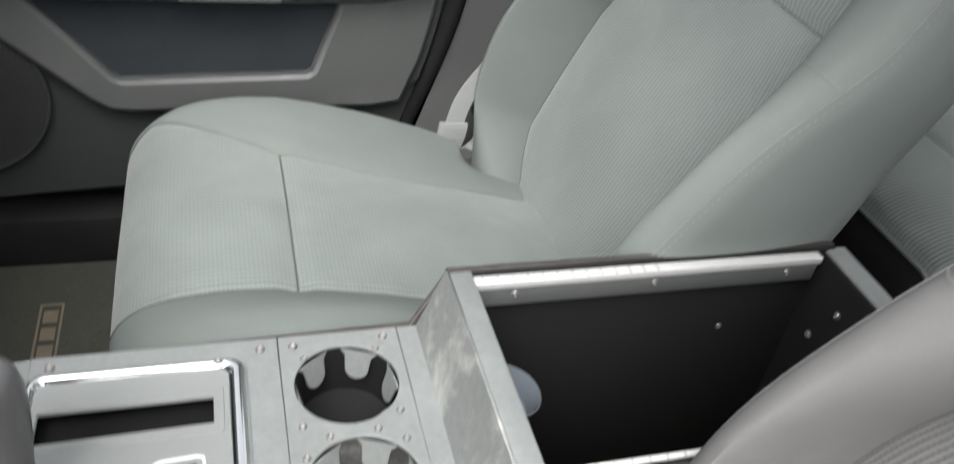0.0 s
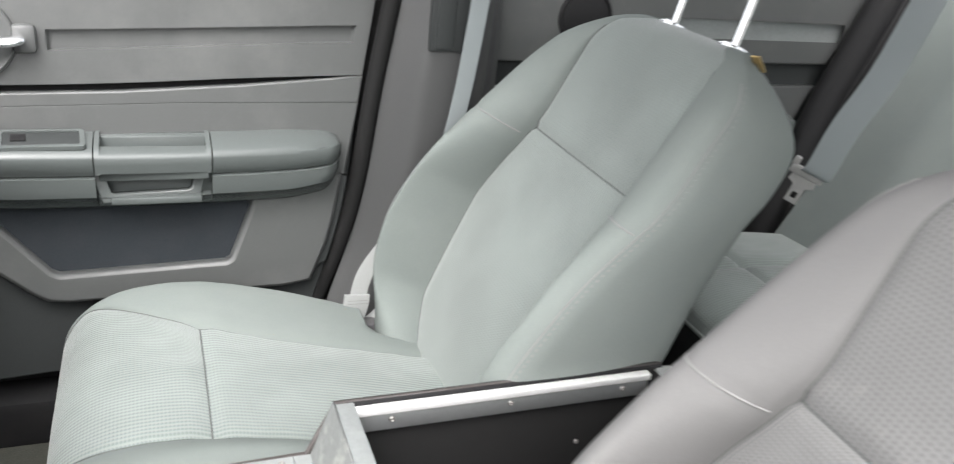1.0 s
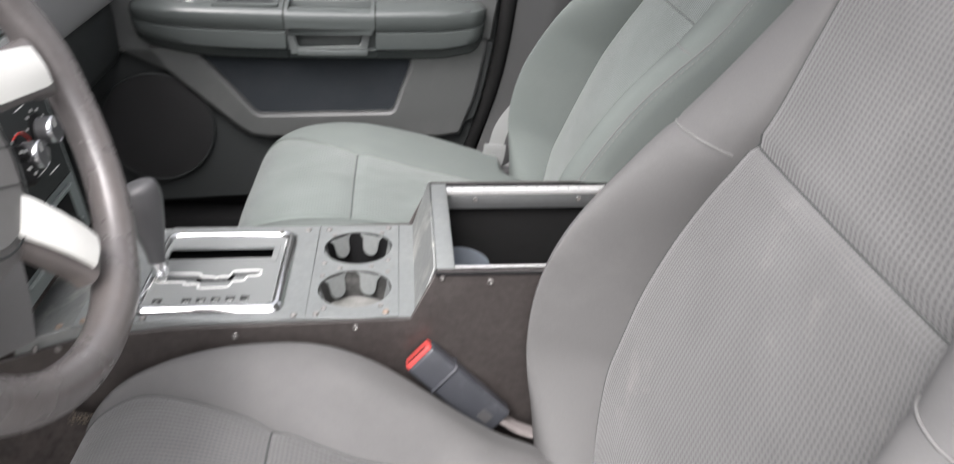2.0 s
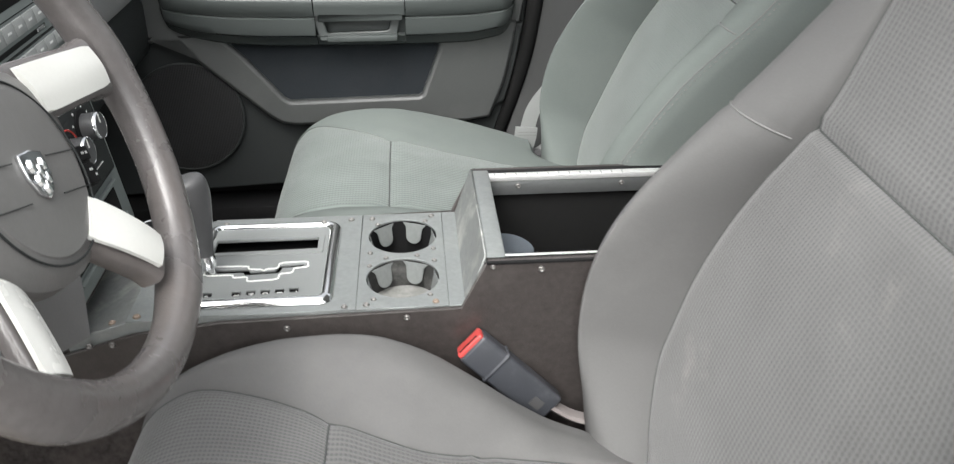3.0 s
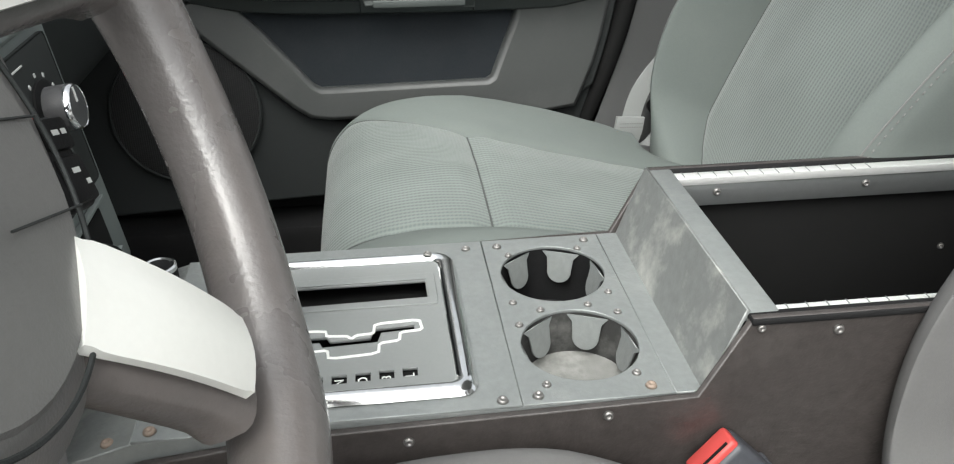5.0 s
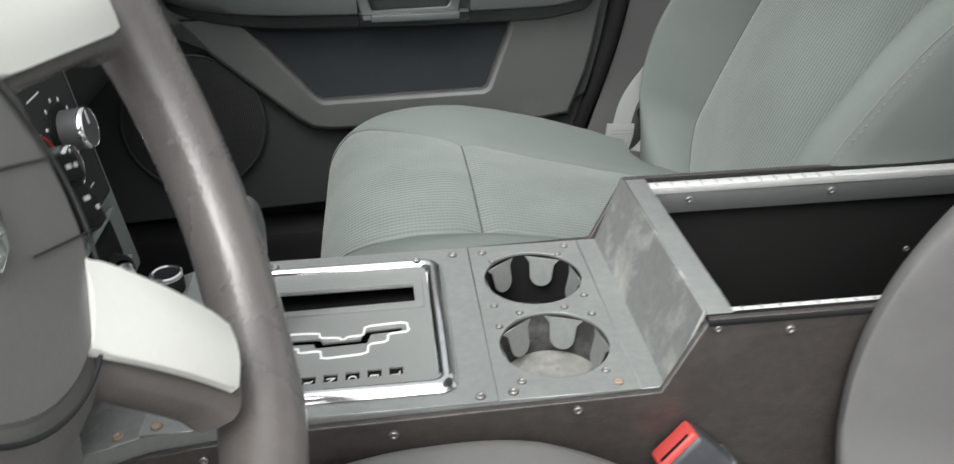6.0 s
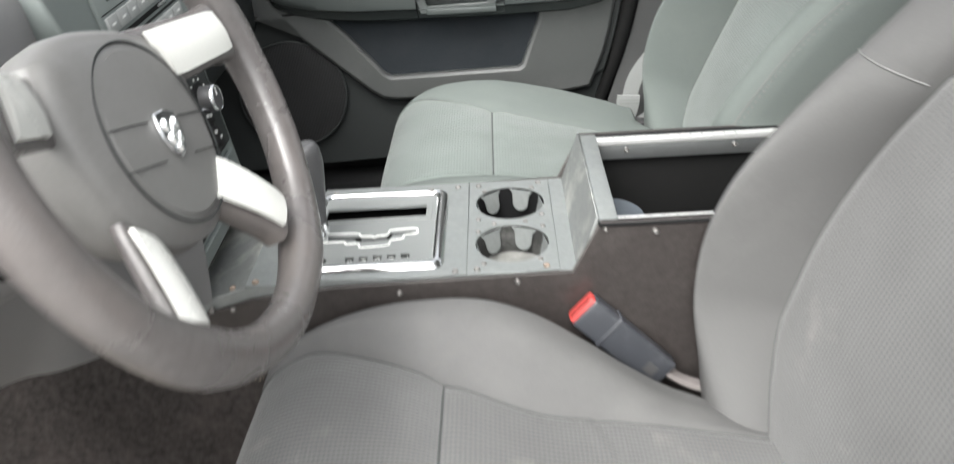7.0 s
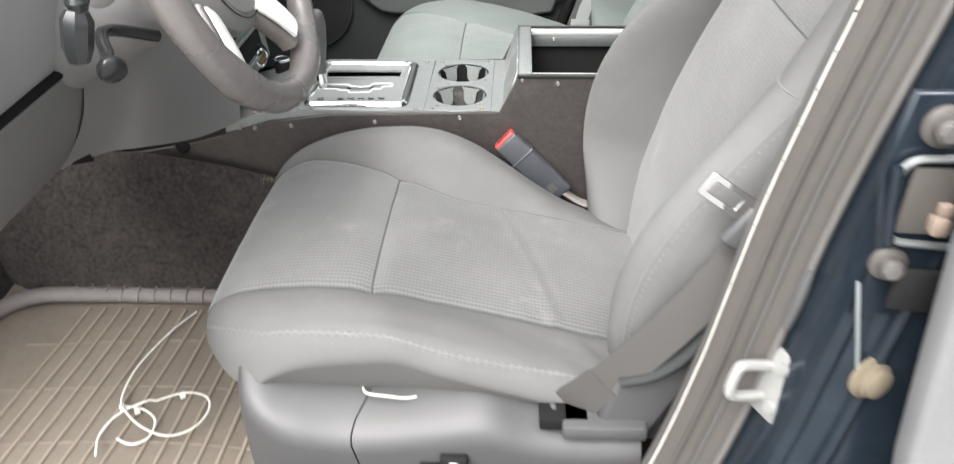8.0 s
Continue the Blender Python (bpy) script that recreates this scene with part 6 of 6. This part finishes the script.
part("check_arm", turned(box((0, -0.018, 0), (0.055, 0.018, 0.008), 0.004), frame_to((0.272, -0.836, 0.575), (1, 0, -0.1), (0.1, 0, 1))), "black", pillar_b, "dark door check arm")
part("pale_wire", tube(curve_pts([(0.252, -0.832, 0.574), (0.256, -0.836, 0.548), (0.262, -0.836, 0.52), (0.268, -0.834, 0.494)], 14), 0.0016, 7), "belt", pillar_b, "pale grey wire")
part("wiring_boot", turned(lathe([(0.019, 0.0), (0.0195, 0.004), (0.015, 0.006), (0.016, 0.009), (0.0125, 0.011), (0.013, 0.014), (0.009, 0.016), (0.0, 0.0165)], 24), frame_to((0.28, -0.828, 0.482), (1, 0.5, 0.1), (0, 0, 1))), "emblem_brown", pillar_b, "tan ribbed rubber boot")
rear_d = thing("door", "grey edge of the rear driver-side door", "car door", at=(0.6, -0.88, 0.1))
slab("door_edge", [[(0.33, 0.06), (0.312, 0.34), (0.298, 0.45), (0.292, 0.56), (0.288, 0.65), (0.284, 0.70), (0.95, 0.74), (0.95, 0.06)]], 0.03, "rear_trim", (0, -0.885, 0), (1, 0, 0), (0, 0, 1), rear_d, "", 0.006)

# ---------- floor mats ----------
mat = thing("floor_mat", "dusty tan ribbed rubber mat on the driver floor", "floor mat", at=(-0.6, -0.45, FLOOR))
MZ = 0.052


def mat_sheet(u, v):
    x, y = -0.90 + 0.66 * u, -0.70 + 0.53 * v
    lift = 0.03 * smooth01((-0.82 - x) / 0.08)
    return (x, y, MZ + lift + 0.0015 * noise.noise(Vector((x * 14, y * 14, 0))))


patch("sheet", mat_sheet, steps(0, 1, 40), steps(0, 1, 30), "rubber", mat, flip=True)


def on_mat(x, y, h=0.0):
    p = mat_sheet((x + 0.90) / 0.66, (y + 0.70) / 0.53)
    return Vector((p[0], p[1], p[2] + h))


for i in range(15):
    x = -0.74 + i * 0.0285
    part("rib", tube([on_mat(x - 0.10 * max(0, (-0.22 - y)) ** 1.2 * (1 if i < 8 else 0.35), y, 0.001) for y in steps(-0.205, -0.68, 16)], 0.0038, 6, flat=0.8), "rib", mat)
for y in (-0.295, -0.405, -0.52, -0.63):
    part("cross_rib", tube([on_mat(x, y + 0.01 * math.sin(x * 9), 0.0005) for x in steps(-0.80, -0.33, 14)], 0.0026, 6, flat=0.7), "rubber", mat)
part("raised_edge", tube(curve_pts([(-0.885, -0.30, MZ + 0.03), (-0.865, -0.235, MZ + 0.026), (-0.825, -0.195, MZ + 0.02), (-0.74, -0.181, MZ + 0.014), (-0.62, -0.178, MZ + 0.012), (-0.45, -0.175, MZ + 0.012), (-0.30, -0.172, MZ + 0.012)], 40), 0.0165, 12, flat=0.8), "mat_rim", mat, "grey raised edge")
for i in range(15):
    x = -0.77 + i * 0.0285
    part("edge_notch", tube([(x, -0.197, MZ + 0.012 + 0.004 * smooth01((-0.6 - x) / 0.3)), (x, -0.184, MZ + 0.026 + 0.004 * smooth01((-0.6 - x) / 0.3)), (x, -0.168, MZ + 0.025 + 0.004 * smooth01((-0.6 - x) / 0.3))], 0.0022, 6), "mat_rim", mat)

ties = thing("cable_tie", "loose off-white cable tie lying on the mat", "cable tie", at=(-0.53, -0.45, MZ))
loop1 = curve_pts([(-0.546, -0.215), (-0.575, -0.29), (-0.59, -0.37), (-0.583, -0.44), (-0.56, -0.472), (-0.525, -0.50), (-0.485, -0.515), (-0.455, -0.50), (-0.443, -0.465), (-0.455, -0.435), (-0.49, -0.425), (-0.53, -0.44), (-0.57, -0.47), (-0.585, -0.51), (-0.575, -0.55)], 90)
part("tie", tube([on_mat(x, y, 0.006 + 0.012 * math.sin(i / 89 * math.pi) + (0.006 if i > 70 else 0)) for i, (x, y) in enumerate(loop1)], 0.0018, 6, flat=0.6), "white", ties)
loop2 = curve_pts([(-0.575, -0.45), (-0.545, -0.455), (-0.52, -0.475), (-0.515, -0.51), (-0.535, -0.525), (-0.56, -0.515)], 30)
part("tie", tube([on_mat(x, y, 0.01) for x, y in loop2], 0.0018, 6, flat=0.6), "white", ties)
for x, y in ((-0.578, -0.452), (-0.497, -0.424), (-0.553, -0.458)):
    part("tie_head", turned(box((-0.004, -0.005, 0), (0.004, 0.005, 0.006), 0.001), Matrix.Translation(on_mat(x, y, 0.006)) @ pose(0, 0, 0, 0, 0, 30)), "white", ties)

pmat = thing("floor_mat", "dirty dark carpet mat on the passenger floor", "floor mat", at=(-0.5, 0.45, FLOOR))
part("sheet", box((-0.88, 0.16, FLOOR), (-0.20, 0.65, 0.052), 0.006), "pass_mat", pmat)
part("badge", flat_mesh("badge", [[(-0.447, 0.372), (-0.416, 0.372), (-0.416, 0.556), (-0.447, 0.556)], [(-0.4445, 0.3745), (-0.4185, 0.3745), (-0.4185, 0.5535), (-0.4445, 0.5535)][::-1]], 0.0016, "emblem_brown", 0.0004), "emblem_brown", pmat, "tan rectangular badge", at=pose(0, 0, 0.0528))
for i in range(5):
    y = 0.380 + i * 0.0345
    part("badge_bar", box((-0.441, y, 0.052), (-0.422, y + 0.024, 0.0535), 0.0004), "emblem_brown", pmat)

# ---------- screws ----------
head = lathe([(0.0, 0.0011), (0.0014, 0.0011), (0.0016, 0.0021), (0.0028, 0.0017), (0.0035, 0.0)], 12)
screw_mesh = {}
for key in ("steel", "rust"):
    me = bpy.data.meshes.new("screw")
    head.to_mesh(me)
    me.shade_smooth()
    me.materials.append(M[key])
    screw_mesh[key] = me
head.free()


def screw(x, y, z, size=1.0, out="z", key="steel"):
    m = pose(x, y, z) if out == "z" else pose(x, y, z, 90 if out == "-y" else -90)
    ob = part("screw", screw_mesh[key], key, console, at=m @ Matrix.Diagonal((size, size, size, 1)))
    return ob


for x, y in ((-0.128, 0.084), (-0.065, 0.089), (-0.056, 0.016), (-0.077, 0.0), (-0.136, 0.01), (-0.116, -0.003), (-0.136, -0.021), (-0.056, -0.013), (-0.129, -0.094), (-0.063, -0.089)):
    screw(x, y, CZ + 0.0015, 1.0)
for x, y, k in ((-0.136, 0.1, "steel"), (-0.056, 0.103, "steel"), (-0.137, -0.105, "steel"), (-0.164, 0.1, "steel"), (-0.162, -0.107, "steel"), (-0.057, -0.104, "rust"), (-0.33, -0.106, "steel"), (-0.33, 0.1, "steel")):
    screw(x, y, CZ + 0.0015, 1.2, key=k)
screw(-0.199, 0.0835, bz + 0.007, 1.1, key="steel")
for x, y, k in ((-0.423, -0.105, "rust"), (-0.395, -0.105, "rust"), (-0.354, -0.105, "steel")):
    screw(x, y, CZ - 0.0015 - max(0, -0.4065 - x) * 0.3 - 0.002 * (x < -0.41), 1.3, key=k)
for x, z in ((-0.448, 0.36), (-0.423, 0.36), (-0.363, 0.3645), (-0.227, 0.372), (-0.091, 0.38), (0.062, 0.438), (0.0075, 0.4435)):
    screw(x, -0.1195, z, 1.15 if z < 0.44 else 0.9, "-y")
for x, z in ((0.062, 0.4335), (0.203, 0.4335), (0.35, 0.4335)):
    screw(x, 0.098, z, 1.1, "-y")
screw(0.305, 0.1085, 0.354, 1.0, "-y")
for y, z in ((0.056, 0.407), (0.078, 0.36)):
    part("screw", screw_mesh["steel"], "steel", console, at=pose(0.395, y, z, 0, -90) @ Matrix.Diagonal((1.3, 1.3, 1.3, 1)))
part("board_clip", turned(lathe([(0.012, 0), (0.012, 0.003), (0.008, 0.006), (0.0, 0.0065)], 16), frame_to((-0.548, -0.1195, 0.326), (1, 0, 0), (0, 0, 1))), "black", console, "black push clip")
part("tab_screw", turned(lathe([(0, 0.002), (0.005, 0.0015), (0.006, 0)], 12), pose(-0.103, -0.078, CZ - 0.0385)), "brass", console)
# teeth of the piano hinge on the box edge
for sg in (1, -1):
    for i in range(13):
        x = 0.03 + i * 0.0144
        part("hinge_joint", box((x, min(sg * (0.0963 if sg > 0 else 0.1023), sg * 0.1077), LIP - 0.0007), (x + 0.0007, max(sg * (0.0963 if sg > 0 else 0.1023), sg * 0.1077), LIP - 0.0001)), "alu_dull", console)

# gear letters
for (x, y), ch in zip(wins, "PRND3L"):
    cu = bpy.data.curves.new("letter", "FONT")
    cu.body, cu.size, cu.align_x, cu.align_y, cu.extrude = ch, 0.0095, "CENTER", "CENTER", 0.0003
    tmp = bpy.data.objects.new("letter", cu)
    me = bpy.data.meshes.new_from_object(tmp)
    bpy.data.objects.remove(tmp)
    me.materials.clear()
    me.materials.append(M["white_mark"])
    part("gear_letter", me, "white_mark", console, at=frame_to((x, y, bz - 0.0008), (0, 1, 0), (-1, 0, 0)))
    part("letter_window", box((x - 0.007, y - 0.006, bz - 0.006), (x + 0.007, y + 0.006, bz - 0.0015)), "void", console)

# ---------- loose odds and ends ----------
cup = thing("plastic_cup", "clear cloudy plastic cup in the console box", "cup", at=(0.06, -0.02, 0.3))
part("cup_wall", turned(lathe([(0.026, -0.08), (0.03, 0.0), (0.0315, 0.002), (0.0305, 0.0035), (0.029, 0.0), (0.0255, -0.02), (0.0, -0.02)], 32, False), pose(0.046, 0.035, 0.375, 0, 12)), "clear", cup)
wire = thing("cable", "white cable end poking out beneath the driver cushion", "cable", at=(-0.15, -0.62, 0.25))
part("sheath", tube(curve_pts([(-0.178, -0.6, 0.252), (-0.17, -0.625, 0.262), (-0.145, -0.63, 0.262), (-0.12, -0.628, 0.258), (-0.1, -0.61, 0.25)], 16), 0.0014, 8), "white", wire)
curl = bmesh.new()
ring0 = [curl.verts.new((0.974 + 0.013 * math.cos(t) * (1 + 0.35 * math.cos(3 * t)), 0.425 + 0.011 * math.sin(t) * (1 + 0.35 * math.cos(3 * t)), 0.392 + 0.005 * math.cos(2 * t))) for t in steps(0, 2 * math.pi, 18)[:-1]]
hub0 = curl.verts.new((0.974, 0.425, 0.385))
for i, v in enumerate(ring0):
    curl.faces.new((v, ring0[(i + 1) % len(ring0)], hub0))
bmesh.ops.solidify(curl, geom=curl.faces[:], thickness=0.0008)
tagged(part("dry_leaf", curl, "crumb"), "small curled tan leaf on the rear bench", "leaf")
leaf = tagged(part("dry_leaf", box((0.32, 0.06, 0.14), (0.345, 0.085, 0.147), 0.003), "crumb"), "dry tan scrap on the box floor", "scrap")
rng = random.Random(4)
specks = bmesh.new()


def speck(p, size):
    a, b, c = (Vector((rng.uniform(-1, 1), rng.uniform(-1, 1), rng.uniform(0, 0.4))) * size for _ in range(3))
    v = [specks.verts.new(Vector(p) + q) for q in (a, b, c)]
    top = specks.verts.new(Vector(p) + Vector((0, 0, size * 0.5)))
    for i in range(3):
        specks.faces.new((v[i], v[(i + 1) % 3], top))


for _ in range(70):
    speck((rng.uniform(-0.75, -0.25), rng.uniform(0.2, 0.63), 0.0525), rng.uniform(0.0008, 0.004))
for _ in range(60):
    speck((rng.uniform(0.03, 0.39), rng.uniform(0.0, 0.1), 0.1405), rng.uniform(0.0008, 0.0035))
for _ in range(26):
    u, v = rng.uniform(0.45, 0.95), rng.uniform(-0.6, 1.0)
    p = pseat[4](u, v)
    speck((p[0], p[1], p[2] + 0.0005), rng.uniform(0.0006, 0.0016))
for _ in range(40):
    speck((rng.uniform(-0.6, -0.35), rng.uniform(-0.35, -0.2), 0.056), rng.uniform(0.0006, 0.002))
for _ in range(60):
    speck((-0.405 + rng.gauss(0, 0.008), -0.139 + rng.gauss(0, 0.004), 0.276 + rng.gauss(0, 0.003)), rng.uniform(0.001, 0.003))
tagged(part("debris", specks, "emblem_brown"), "scattered dry crumbs and dust flecks", "debris", kind="stuff")
